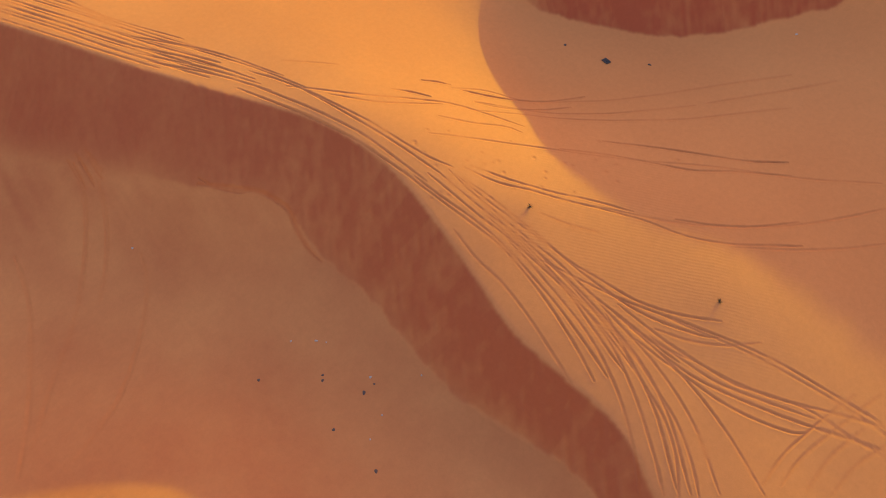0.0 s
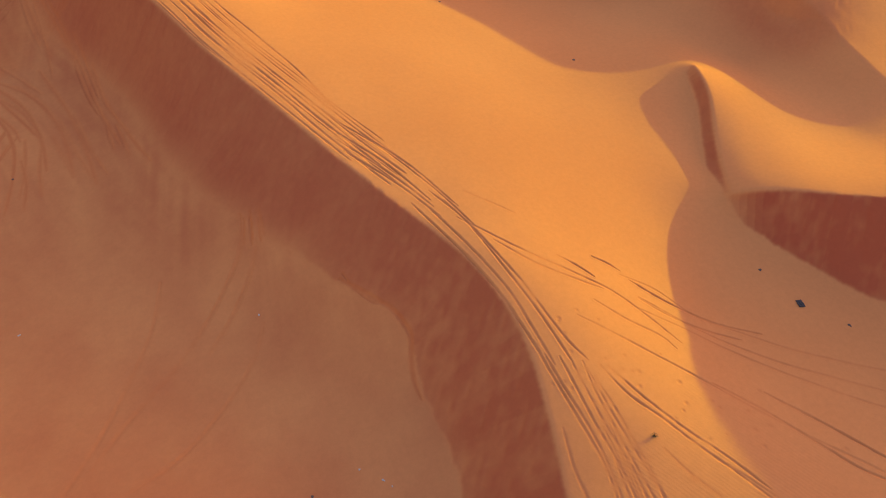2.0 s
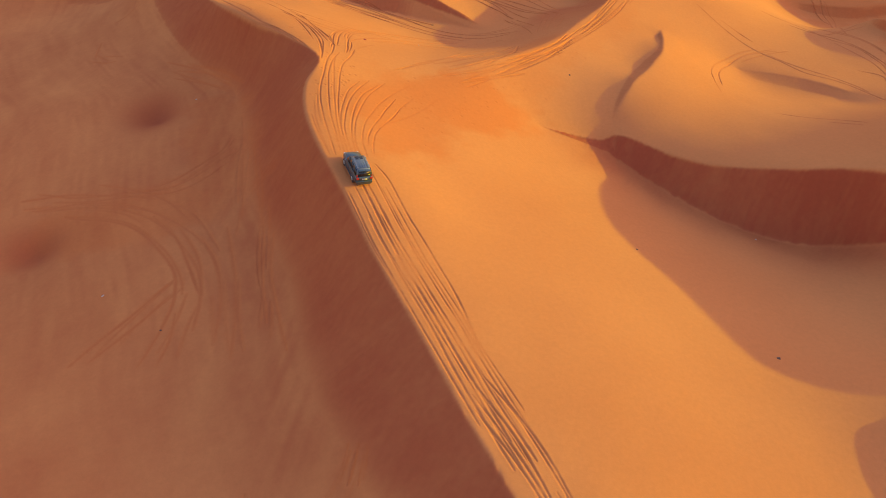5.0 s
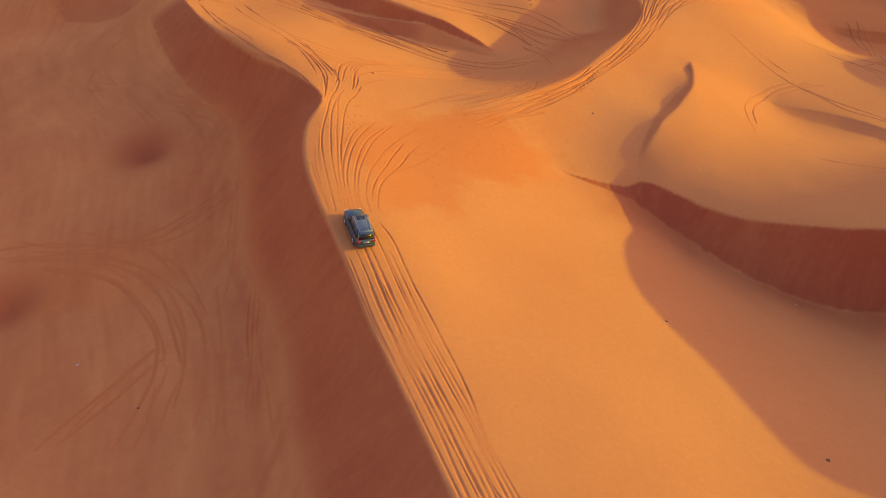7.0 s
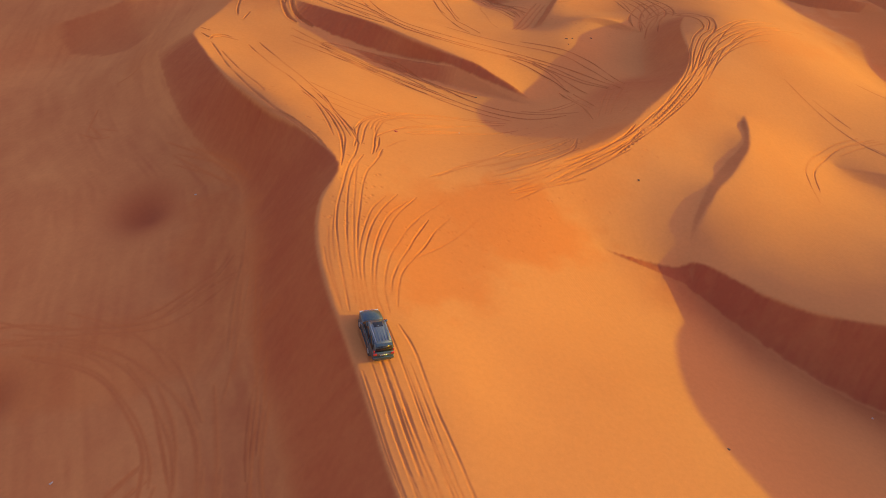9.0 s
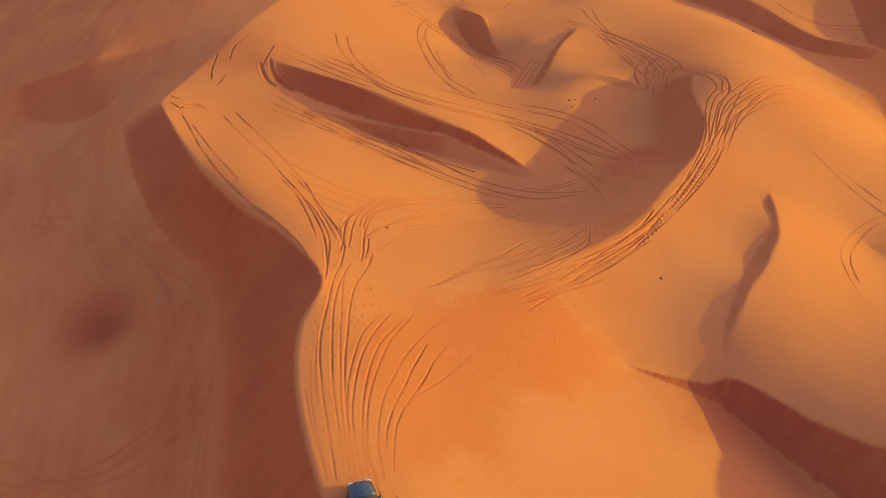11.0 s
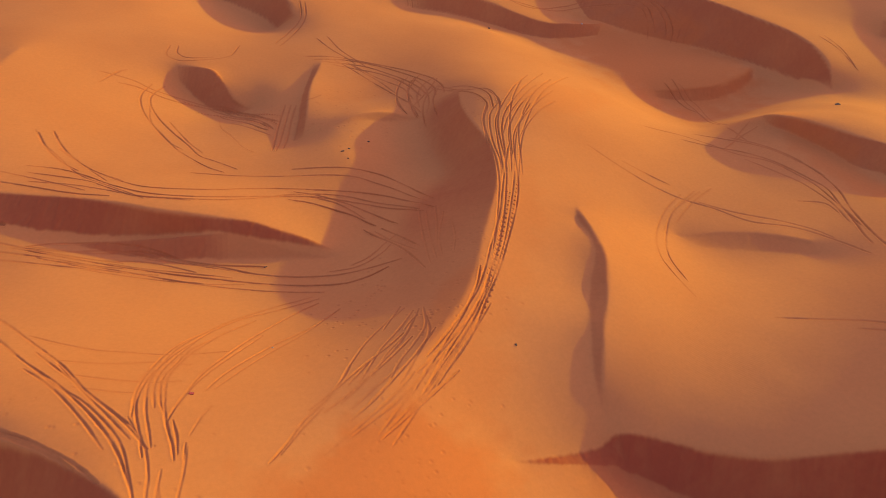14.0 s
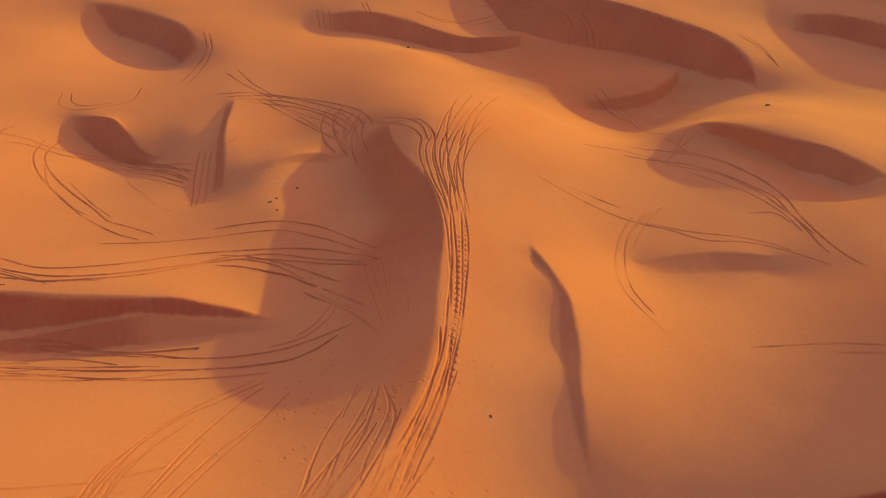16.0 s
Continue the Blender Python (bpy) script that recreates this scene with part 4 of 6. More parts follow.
ruts([(36.8, 101.3), (34.5, 93.8), (30.5, 88.6), (26.3, 83.1)], 0.3, 0.065, 0.54)
ruts([(8.4, 85.3), (7.2, 81.5), (9.0, 79.0), (12.6, 78.4), (17.0, 79.2), (20.0, 83.8)], 0.3, 0.065, 0.54)
ruts([(9.6, 84.9), (8.9, 81.9), (10.4, 79.7), (14.4, 79.2)], 0.3, 0.065, 0.54)
ruts([(62.3, 102.4), (60.3, 97.5)], 0.3, 0.065, 0.54)
ruts([(61.7, 103.7), (59.5, 98.2)], 0.3, 0.065, 0.54)
ruts([(63.8, 101.9), (61.7, 97.8)], 0.3, 0.065, 0.54)
ruts([(71.3, 101.5), (69.5, 96.0)], 0.3, 0.065, 0.54)
ruts([(72.1, 101.0), (70.2, 96.0)], 0.3, 0.065, 0.54)
ruts([(93.0, 51.9), (92.6, 48.2), (92.6, 44.4), (92.9, 41.2), (90.1, 36.1)], 0.3, 0.07, 0.6)
ruts([(94.9, 52.1), (93.9, 47.4), (93.6, 43.3), (91.7, 38.8), (89.0, 32.9)], 0.3, 0.07, 0.6)
ruts([(95.2, 50.4), (94.9, 46.9), (94.4, 42.6), (88.2, 30.6)], 0.3, 0.05, 0.5)
ruts([(71.5, 32.7), (76.3, 29.9), (78.2, 24.8), (79.2, 20.3), (81.3, 15.9), (81.9, 11.5), (82.0, 7.9), (80.8, 3.5), (79.3, 0.0), (76.7, -4.0), (75.7, -5.9)], 0.3, 0.06, 0.55)
ruts([(75.1, 27.7), (78.1, 23.6), (80.4, 20.2), (81.9, 15.4), (82.6, 10.1), (82.7, 6.6), (80.7, 2.6), (78.5, -2.0)], 0.3, 0.07, 0.58)
ruts([(79.7, 29.5), (82.1, 23.9), (83.9, 19.1), (84.8, 13.8), (85.1, 10.2), (84.0, 5.7), (81.1, 1.3), (78.2, -3.7), (76.0, -7.7), (74.7, -10.3)], 0.3, 0.08, 0.6)
ruts([(82.7, 24.9), (84.1, 20.2), (84.9, 14.8), (85.2, 9.3)], 0.3, 0.07, 0.58)
ruts([(79.1, 18.1), (80.1, 12.9), (80.8, 8.8), (80.3, 3.9), (78.1, -0.7)], 0.3, 0.05, 0.5)
ruts([(86.1, 28.9), (84.2, 24.6), (83.2, 21.1)], 0.3, 0.06, 0.5)
ruts([(87.9, 24.7), (84.4, 24.2), (79.4, 22.5)], 0.3, 0.06, 0.5)
ruts([(88.5, 26.8), (84.9, 25.2), (81.4, 23.2)], 0.3, 0.05, 0.5)
ruts([(55.6, 26.1), (57.5, 21.2), (59.6, 16.8), (62.0, 12.9), (64.7, 9.6), (67.0, 5.2), (70.7, 2.0), (72.6, -0.7), (73.6, -3.9), (73.5, -7.3)], 0.3, 0.05, 0.5)
ruts([(58.9, 22.2), (60.7, 19.1), (62.6, 16.1)], 0.3, 0.05, 0.5)
ruts([(63.8, 11.6), (66.7, 7.6), (70.6, 3.6), (72.8, 0.3), (73.6, -2.3)], 0.3, 0.05, 0.5)
ruts([(65.8, 13.5), (62.4, 12.3), (58.8, 10.8), (54.9, 7.9)], 0.3, 0.025, 0.36)
ruts([(68.0, 13.5), (62.6, 11.5), (57.9, 8.9)], 0.3, 0.025, 0.36)
ruts([(128.4, 48.3), (128.2, 43.2), (127.0, 38.7), (126.4, 36.2)], 0.3, 0.09, 0.6)
ruts([(130.3, 48.4), (129.0, 42.4), (126.6, 37.0)], 0.3, 0.08, 0.6)
ruts([(76.7, 6.1), (79.3, 4.1), (78.9, 1.4)], 0.3, 0.06, 0.5)
ruts([(80.4, 94.6), (85.0, 89.5), (94.4, 89.8), (101.6, 88.9), (107.8, 84.7), (109.5, 79.1), (108.0, 74.4), (105.9, 70.9)], 0.3, 0.08, 0.75)
ruts([(82.3, 92.0), (89.2, 89.0), (98.0, 88.3), (104.7, 84.8), (108.3, 79.4), (106.2, 74.0), (103.2, 70.0)], 0.3, 0.08, 0.75)
ruts([(109.4, 84.7), (110.9, 78.8), (109.6, 72.6), (107.0, 68.6)], 0.3, 0.08, 0.75)
ruts([(111.0, 82.8), (111.8, 76.2), (109.8, 70.1), (106.5, 66.3)], 0.3, 0.08, 0.75)
ruts([(111.4, 69.3), (107.5, 65.6)], 0.3, 0.08, 0.7)
ruts([(113.0, 68.5), (108.5, 65.0)], 0.3, 0.08, 0.7)
ruts([(96.9, 93.3), (103.0, 90.8), (108.7, 85.8)], 0.3, 0.08, 0.7)
# flat top west of the saddle
ruts([(-24.9, 28.4), (-21.3, 22.8), (-18.2, 17.4), (-15.3, 11.7), (-12.6, 5.9), (-10.8, 1.0), (-8.8, -3.2), (-7.4, -7.0)], 0.3, 0.06, 0.48)
ruts([(-26.1, 26.9), (-22.2, 20.4), (-18.2, 13.6), (-15.2, 7.1), (-12.7, 2.3), (-10.5, -2.6), (-9.3, -6.7), (-8.8, -10.3)], 0.3, 0.055, 0.48)
ruts([(-31.1, 25.5), (-28.6, 20.0), (-25.5, 13.2), (-21.8, 6.0), (-19.7, 2.7), (-17.4, -0.3), (-14.8, -2.9), (-12.8, -5.6)], 0.3, 0.055, 0.48)
ruts([(-28.8, 22.2), (-25.4, 15.4), (-22.4, 9.5), (-19.3, 3.8)], 0.3, 0.055, 0.48)
ruts([(-16.7, -1.4), (-14.7, -3.4), (-13.1, -5.2), (-12.4, -6.8)], 0.3, 0.055, 0.48)
ruts([(-33.7, 30.4), (-32.9, 30.1), (-32.2, 29.9)], 0.3, 0.091, 0.64)
ruts([(-31.6, 26.2), (-31.4, 28.2), (-30.1, 29.0), (-28.8, 28.6)], 0.3, 0.091, 0.64)
ruts([(-26.5, 51.5), (-27.9, 46.9), (-27.8, 41.9)], 0.3, 0.091, 0.64)
ruts([(-29.9, 44.1), (-29.7, 38.7), (-29.3, 36.2)], 0.3, 0.091, 0.64)
ruts([(-27.7, 37.4), (-28.3, 35.0)], 0.3, 0.091, 0.64)
ruts([(-22.0, 47.9), (-22.5, 42.9), (-22.8, 39.6)], 0.3, 0.091, 0.64)
ruts([(-33.2, 28.4), (-31.5, 27.1), (-30.0, 28.2), (-27.9, 27.9)], 0.3, 0.091, 0.64)
ruts([(-23.1, 41.3), (-22.4, 39.1), (-21.6, 37.4), (-20.4, 36.1)], 0.7, 0.13, 0.75)
ruts([(-21.8, 42.3), (-21.0, 39.0), (-19.5, 36.9), (-17.7, 35.3)], 0.7, 0.13, 0.75)
ruts([(-13.7, 58.1), (-12.8, 53.5), (-11.2, 48.9), (-9.1, 42.4), (-6.3, 37.8), (-3.0, 33.0)], 0.3, 0.039, 0.45)
ruts([(-11.0, 52.2), (-8.4, 45.1), (-6.4, 39.6)], 0.3, 0.039, 0.45)
ruts([(1.8, 67.9), (1.1, 61.7), (2.4, 54.0), (3.7, 50.3)], 0.3, 0.039, 0.45)
ruts([(3.7, 62.1), (4.8, 53.9), (6.0, 48.3)], 0.3, 0.039, 0.45)
ruts([(-17.3, 31.1), (-13.2, 28.6), (-9.3, 26.8), (-4.6, 25.3), (-0.0, 21.7)], 0.3, 0.039, 0.45)
ruts([(-15.3, 30.6), (-10.1, 28.4), (-6.2, 27.7), (-3.1, 26.2), (1.5, 22.1)], 0.3, 0.039, 0.45)
ruts([(-10.7, 25.2), (-6.0, 22.3), (-0.1, 19.2), (4.3, 17.9)], 0.3, 0.039, 0.45)
ruts([(-7.1, -6.9), (-6.9, -1.9), (-6.0, 2.3), (-3.4, 6.7), (1.2, 10.4), (6.1, 12.2), (10.4, 12.5)], 0.3, 0.039, 0.45)
ruts([(-5.8, -6.6), (-5.6, -2.1), (-4.5, 2.4), (-0.2, 7.5), (3.9, 10.0)], 0.3, 0.039, 0.45)
ruts([(-4.6, 26.2), (-0.0, 23.3), (4.5, 20.5), (8.1, 18.3)], 0.3, 0.039, 0.45)
ruts([(4.6, -6.6), (7.0, -5.3), (9.5, -3.8), (12.1, -2.3), (15.6, -0.4)], 0.3, 0.046, 0.45)
ruts([(5.7, -7.3), (8.7, -5.9), (12.5, -3.7), (16.0, -1.4)], 0.3, 0.046, 0.45)
ruts([(7.3, -8.7), (10.8, -6.9), (14.8, -4.3), (18.4, -1.5)], 0.3, 0.046, 0.45)
ruts([(9.9, -10.4), (14.3, -7.8), (18.3, -4.9), (22.1, -1.7), (26.4, 2.5)], 0.3, 0.046, 0.45)
ruts([(11.7, -9.7), (16.2, -6.8), (20.4, -3.8), (25.1, 0.1)], 0.3, 0.046, 0.45)
ruts([(-19.0, 0.3), (-16.6, -1.7), (-14.5, -3.8), (-13.1, -5.6), (-12.6, -6.7)], 0.34, 0.06, 0.4)
ruts([(-18.0, -0.5), (-15.5, -2.7), (-13.6, -4.7), (-12.1, -7.1)], 0.34, 0.06, 0.4)
ruts([(-13.5, -4.6), (-11.8, -7.0), (-10.7, -9.1)], 0.34, 0.06, 0.4)
ruts([(-16.4, -1.9), (-14.2, -4.3), (-12.8, -6.1)], 0.34, 0.06, 0.4)
# fan of ruts over the saddle
ruts([(-15.2, 7.2), (-13.1, 2.9), (-11.3, 0.1), (-9.9, -3.1), (-9.0, -6.1), (-8.8, -9.3), (-8.8, -12.3)], 0.27, 0.04, 0.5)
ruts([(-14.5, 8.8), (-12.0, 3.5), (-10.2, -0.1), (-8.8, -2.8), (-7.8, -5.1), (-7.8, -7.7)], 0.27, 0.04, 0.5)
ruts([(-8.2, -3.1), (-7.8, -5.1), (-7.4, -7.0), (-7.5, -9.4), (-7.9, -11.2), (-8.2, -13.2), (-8.4, -15.1), (-8.7, -17.5), (-8.7, -19.8), (-8.5, -22.1), (-8.0, -25.3), (-7.3, -28.4), (-6.6, -31.6)], 0.27, 0.03, 0.42)
ruts([(-6.7, -9.2), (-7.3, -11.5), (-7.7, -14.3), (-7.8, -16.8), (-7.7, -19.7), (-7.4, -23.1), (-6.8, -26.8), (-6.2, -30.6)], 0.27, 0.026, 0.42)
ruts([(-7.1, -10.1), (-7.2, -12.5), (-7.1, -15.4), (-7.1, -18.4), (-6.9, -21.9), (-6.6, -25.2), (-6.0, -29.2), (-5.6, -31.9)], 0.27, 0.017, 0.4)
ruts([(-4.7, -7.6), (-5.4, -10.0), (-6.1, -12.1), (-6.4, -14.6), (-6.5, -17.7), (-6.6, -20.7), (-6.4, -24.1), (-6.0, -27.2), (-5.4, -31.0)], 0.27, 0.026, 0.42)
ruts([(-5.3, -4.5), (-5.3, -6.3), (-5.5, -8.1)], 0.27, 0.04, 0.5)
ruts([(-4.2, -15.4), (-5.4, -17.5), (-6.0, -20.0), (-6.3, -23.0), (-6.1, -26.2), (-5.6, -29.2), (-5.1, -31.9)], 0.27, 0.02, 0.42)
ruts([(-3.0, -14.7), (-4.4, -17.3), (-5.3, -19.9), (-5.7, -22.8), (-5.7, -26.1), (-5.2, -29.1), (-4.6, -31.9)], 0.27, 0.023, 0.44)
ruts([(-2.0, -15.4), (-3.5, -17.7), (-4.4, -20.3), (-4.9, -23.3), (-5.0, -26.0), (-4.7, -29.1), (-4.2, -31.8)], 0.27, 0.02, 0.44)
ruts([(-1.0, -14.5), (-2.8, -17.5), (-3.8, -20.2), (-4.5, -23.2), (-4.7, -25.9), (-4.5, -29.1), (-3.8, -31.6)], 0.27, 0.023, 0.46)
ruts([(-0.6, -17.0), (-1.8, -19.1), (-2.7, -21.4), (-3.4, -23.5), (-3.7, -25.8), (-3.7, -28.4), (-3.2, -31.2)], 0.27, 0.026, 0.5)
ruts([(0.1, -17.4), (-1.1, -20.1), (-1.8, -22.1), (-2.7, -24.5), (-3.2, -26.8), (-3.2, -28.8)], 0.27, 0.03, 0.52)
ruts([(0.6, -19.2), (-0.2, -21.1), (-1.4, -23.4), (-2.3, -25.5), (-2.6, -27.7), (-2.6, -30.3)], 0.27, 0.03, 0.52)
ruts([(2.4, -16.3), (0.8, -18.8), (-0.4, -21.7), (-1.8, -24.1), (-2.3, -26.1)], 0.27, 0.02, 0.44)
ruts([(2.0, -13.9), (-0.1, -16.3), (-1.6, -18.8), (-2.3, -20.4)], 0.27, 0.012, 0.4)
ruts([(5.5, -15.7), (3.3, -18.6), (1.2, -21.0), (-0.2, -22.3), (-1.6, -23.7)], 0.27, 0.02, 0.42)
ruts([(-9.5, -23.8), (-8.9, -26.5), (-8.2, -28.9), (-7.3, -31.6)], 0.27, 0.01, 0.35)
ruts([(-9.3, -21.0), (-9.0, -24.3), (-8.3, -27.4), (-7.4, -30.7)], 0.27, 0.01, 0.35)
ruts([(-9.0, -18.6), (-8.9, -22.1), (-8.4, -25.4)], 0.27, 0.01, 0.35)
ruts([(-2.5, -32.5), (-1.1, -35.4), (0.6, -40.8), (2.6, -46.2), (4.5, -51.5), (6.0, -58.1)], 0.3, 0.027, 0.35)
# south: the trail round the bend, the fans beyond it
ruts([(11.6, -96.3), (10.3, -102.0), (9.0, -106.5), (6.9, -110.3), (4.5, -113.3), (2.6, -115.2)], 0.26, 0.034, 0.32)
ruts([(12.2, -96.3), (11.2, -102.4), (9.8, -107.4), (7.7, -111.2), (5.3, -114.3), (3.4, -116.3)], 0.26, 0.034, 0.32)
ruts([(12.4, -97.3), (11.3, -103.9), (9.8, -108.8), (7.5, -112.9), (4.0, -116.9)], 0.26, 0.034, 0.32)
ruts([(11.2, -104.4), (10.0, -109.6), (7.8, -113.8), (4.5, -117.6)], 0.26, 0.034, 0.32)
ruts([(11.7, -105.1), (10.4, -110.8), (8.5, -115.2), (5.7, -119.0)], 0.26, 0.034, 0.32)
ruts([(11.9, -105.9), (11.1, -112.2), (9.6, -117.1), (7.5, -121.2)], 0.26, 0.034, 0.32)
ruts([(12.4, -106.6), (12.3, -112.4), (13.2, -117.2), (15.4, -122.2), (16.8, -125.3)], 0.26, 0.034, 0.32)
ruts([(11.5, -108.2), (11.4, -113.8), (12.8, -119.2), (15.3, -126.1)], 0.26, 0.034, 0.32)
ruts([(11.6, -100.0), (12.8, -106.3), (14.6, -111.9), (16.2, -118.2), (17.0, -125.2)], 0.26, 0.034, 0.32)
ruts([(10.7, -88.0), (10.7, -90.1), (10.7, -93.5), (10.6, -96.9), (9.9, -100.1), (9.0, -103.1), (7.8, -106.1), (6.6, -108.5)], 0.26, 0.045, 0.34)
ruts([(11.0, -88.3), (11.0, -90.7), (11.1, -94.4), (10.8, -97.6), (10.2, -100.7), (9.5, -103.5), (8.4, -106.6), (7.4, -109.1)], 0.26, 0.04, 0.34)
ruts([(11.9, -88.9), (11.7, -91.3), (11.5, -94.2), (11.5, -97.1), (11.2, -100.1), (10.8, -103.0), (9.9, -105.8), (9.0, -108.4), (8.5, -110.0)], 0.26, 0.045, 0.34)
ruts([(12.6, -89.5), (12.4, -91.8), (12.2, -94.7), (12.2, -97.6), (12.0, -100.5), (11.6, -103.3), (11.0, -106.1), (10.3, -108.7), (9.6, -110.7)], 0.26, 0.04, 0.34)
ruts([(13.2, -89.9), (12.8, -92.4), (12.6, -95.2), (12.4, -98.3), (12.3, -101.4), (11.9, -104.4), (11.8, -107.2), (11.6, -110.3), (11.6, -112.3)], 0.26, 0.04, 0.34)
ruts([(13.2, -90.5), (13.0, -93.8), (13.0, -97.3), (13.0, -100.1), (12.8, -103.2), (12.9, -106.7), (13.3, -109.4), (14.2, -112.2), (14.9, -113.5)], 0.26, 0.035, 0.34)
ruts([(13.4, -91.3), (13.4, -95.0), (13.2, -98.3), (12.9, -101.7), (13.2, -104.5), (13.6, -107.6), (14.6, -110.4), (16.1, -113.0)], 0.26, 0.03, 0.34)
ruts([(14.3, -90.6), (14.9, -93.3), (16.1, -95.9), (17.2, -98.5), (18.6, -101.3), (19.8, -104.2), (20.6, -107.3), (22.1, -110.1), (24.2, -112.6), (25.9, -114.6)], 0.26, 0.04, 0.34)
ruts([(14.9, -91.0), (15.9, -94.2), (17.2, -97.3), (18.7, -100.1), (19.9, -103.1)], 0.26, 0.035, 0.34)
ruts([(21.7, -95.0), (23.7, -98.1), (25.4, -101.4), (27.0, -104.6), (29.5, -107.6), (31.8, -110.9)], 0.26, 0.045, 0.34)
ruts([(25.0, -97.1), (26.9, -100.3), (28.9, -103.8), (30.8, -107.2), (33.0, -110.1)], 0.26, 0.05, 0.34)
ruts([(21.5, -106.0), (23.0, -108.5), (25.1, -111.0), (27.8, -113.4)], 0.26, 0.04, 0.34)
ruts([(14.9, -97.8), (15.6, -100.1), (16.5, -102.1)], 0.26, 0.02, 0.34)
ruts([(9.4, -93.7), (8.7, -96.5), (8.4, -99.0), (7.6, -102.0), (6.5, -105.1), (5.5, -107.6)], 0.26, 0.022, 0.34)
ruts([(11.2, -106.3), (10.1, -108.4), (9.1, -110.4)], 0.26, 0.03, 0.34)
ruts([(11.7, -107.9), (11.8, -110.4), (12.3, -112.9)], 0.26, 0.025, 0.34)
ruts([(12.5, -109.7), (13.3, -112.0), (14.7, -114.2), (16.5, -116.0)], 0.26, 0.02, 0.34)
ruts([(9.7, -70.9), (10.9, -74.6), (11.4, -78.1), (11.9, -81.7), (12.3, -85.0), (12.5, -87.6), (12.6, -89.7)], 0.26, 0.045, 0.34)
ruts([(10.4, -72.3), (11.3, -75.8), (11.9, -79.2), (12.5, -82.3), (12.9, -85.6), (13.2, -88.0), (13.7, -90.0)], 0.26, 0.045, 0.34)
ruts([(7.7, -71.7), (8.7, -75.2), (9.6, -78.8), (10.4, -82.6), (10.7, -85.8), (10.8, -89.1)], 0.26, 0.04, 0.34)
ruts([(8.5, -71.6), (9.5, -75.1), (10.3, -78.6), (11.1, -82.6), (11.3, -86.4), (11.3, -89.3)], 0.26, 0.035, 0.34)
ruts([(10.6, -74.5), (12.9, -77.9), (14.8, -80.3), (17.1, -82.8), (19.3, -85.2), (20.8, -88.0), (21.9, -91.1)], 0.26, 0.03, 0.34)
ruts([(12.3, -77.8), (14.5, -81.0), (17.2, -83.6), (18.6, -84.7)], 0.26, 0.025, 0.34)
ruts([(16.6, -80.8), (17.7, -82.2), (18.5, -83.5)], 0.26, 0.06, 0.34)
ruts([(19.5, -81.6), (20.4, -82.5), (21.1, -83.5)], 0.26, 0.05, 0.34)
ruts([(21.4, -84.5), (22.9, -86.5), (24.7, -88.6), (26.5, -90.6), (29.0, -92.7)], 0.26, 0.04, 0.34)
ruts([(21.1, -86.3), (22.7, -88.4), (24.9, -90.6), (27.1, -92.5)], 0.26, 0.035, 0.34)
ruts([(17.2, -85.5), (18.8, -87.9), (20.6, -90.0), (21.1, -91.4)], 0.26, 0.025, 0.34)
ruts([(5.6, -60.3), (8.0, -64.8), (10.1, -70.4), (11.5, -75.8)], 0.26, 0.04, 0.34)
ruts([(4.8, -61.1), (7.4, -66.3), (9.4, -71.9)], 0.26, 0.04, 0.34)
ruts([(4.7, -63.9), (7.3, -68.6), (9.4, -73.9)], 0.26, 0.04, 0.34)
ruts([(4.6, -62.4), (7.2, -67.3), (9.3, -72.7)], 0.26, 0.04, 0.34)
ruts([(7.5, -63.3), (9.6, -68.1), (11.2, -73.4)], 0.26, 0.04, 0.34)
ruts([(11.9, -94.8), (11.6, -98.0), (11.0, -102.2), (10.4, -105.9), (9.6, -108.9), (8.7, -111.3), (7.5, -113.7), (5.9, -115.6), (3.9, -117.1)], 0.26, 0.026, 0.31)
ruts([(12.5, -94.8), (11.6, -99.3), (11.2, -102.8), (10.6, -106.7), (9.9, -109.6), (8.9, -112.1), (7.8, -114.4), (6.2, -116.5), (4.6, -118.1)], 0.26, 0.026, 0.31)
ruts([(13.7, -109.2), (14.4, -112.3), (15.2, -115.5), (15.8, -118.8), (16.2, -121.6), (16.4, -124.2), (16.4, -125.7)], 0.26, 0.025, 0.27)
ruts([(12.3, -110.8), (12.4, -113.5), (12.7, -116.1), (13.6, -118.3), (14.5, -120.8), (14.7, -123.7), (15.0, -126.3)], 0.26, 0.025, 0.27)
ruts([(11.9, -109.7), (11.9, -112.5), (12.1, -115.1), (12.8, -117.4), (13.7, -119.9), (14.2, -121.4)], 0.26, 0.025, 0.27)
ruts([(11.0, -108.9), (10.9, -111.3), (10.9, -113.6), (11.0, -116.2), (11.5, -118.5), (12.3, -120.7), (13.0, -121.6)], 0.26, 0.034, 0.31)
ruts([(21.0, -83.8), (23.3, -85.9), (25.0, -89.0), (27.4, -91.7), (30.0, -94.8), (32.7, -97.2), (36.1, -99.9), (39.8, -103.0), (42.9, -105.7)], 0.26, 0.024, 0.25)
ruts([(21.2, -86.2), (23.0, -88.6), (25.4, -91.9), (28.5, -95.7), (31.5, -98.5), (34.2, -100.9)], 0.26, 0.024, 0.25)
ruts([(35.0, -101.6), (38.0, -103.9), (41.2, -106.5), (44.4, -109.2)], 0.26, 0.024, 0.25)
ruts([(20.3, -86.9), (23.1, -89.8), (25.5, -93.0), (28.4, -96.9), (31.6, -100.6), (35.3, -104.1), (39.0, -107.6)], 0.26, 0.024, 0.25)
ruts([(15.1, -86.3), (18.0, -90.0), (20.8, -93.8), (23.2, -97.9), (25.5, -101.4), (27.9, -104.8), (30.3, -108.7), (32.7, -112.5), (35.8, -116.9)], 0.26, 0.024, 0.25)
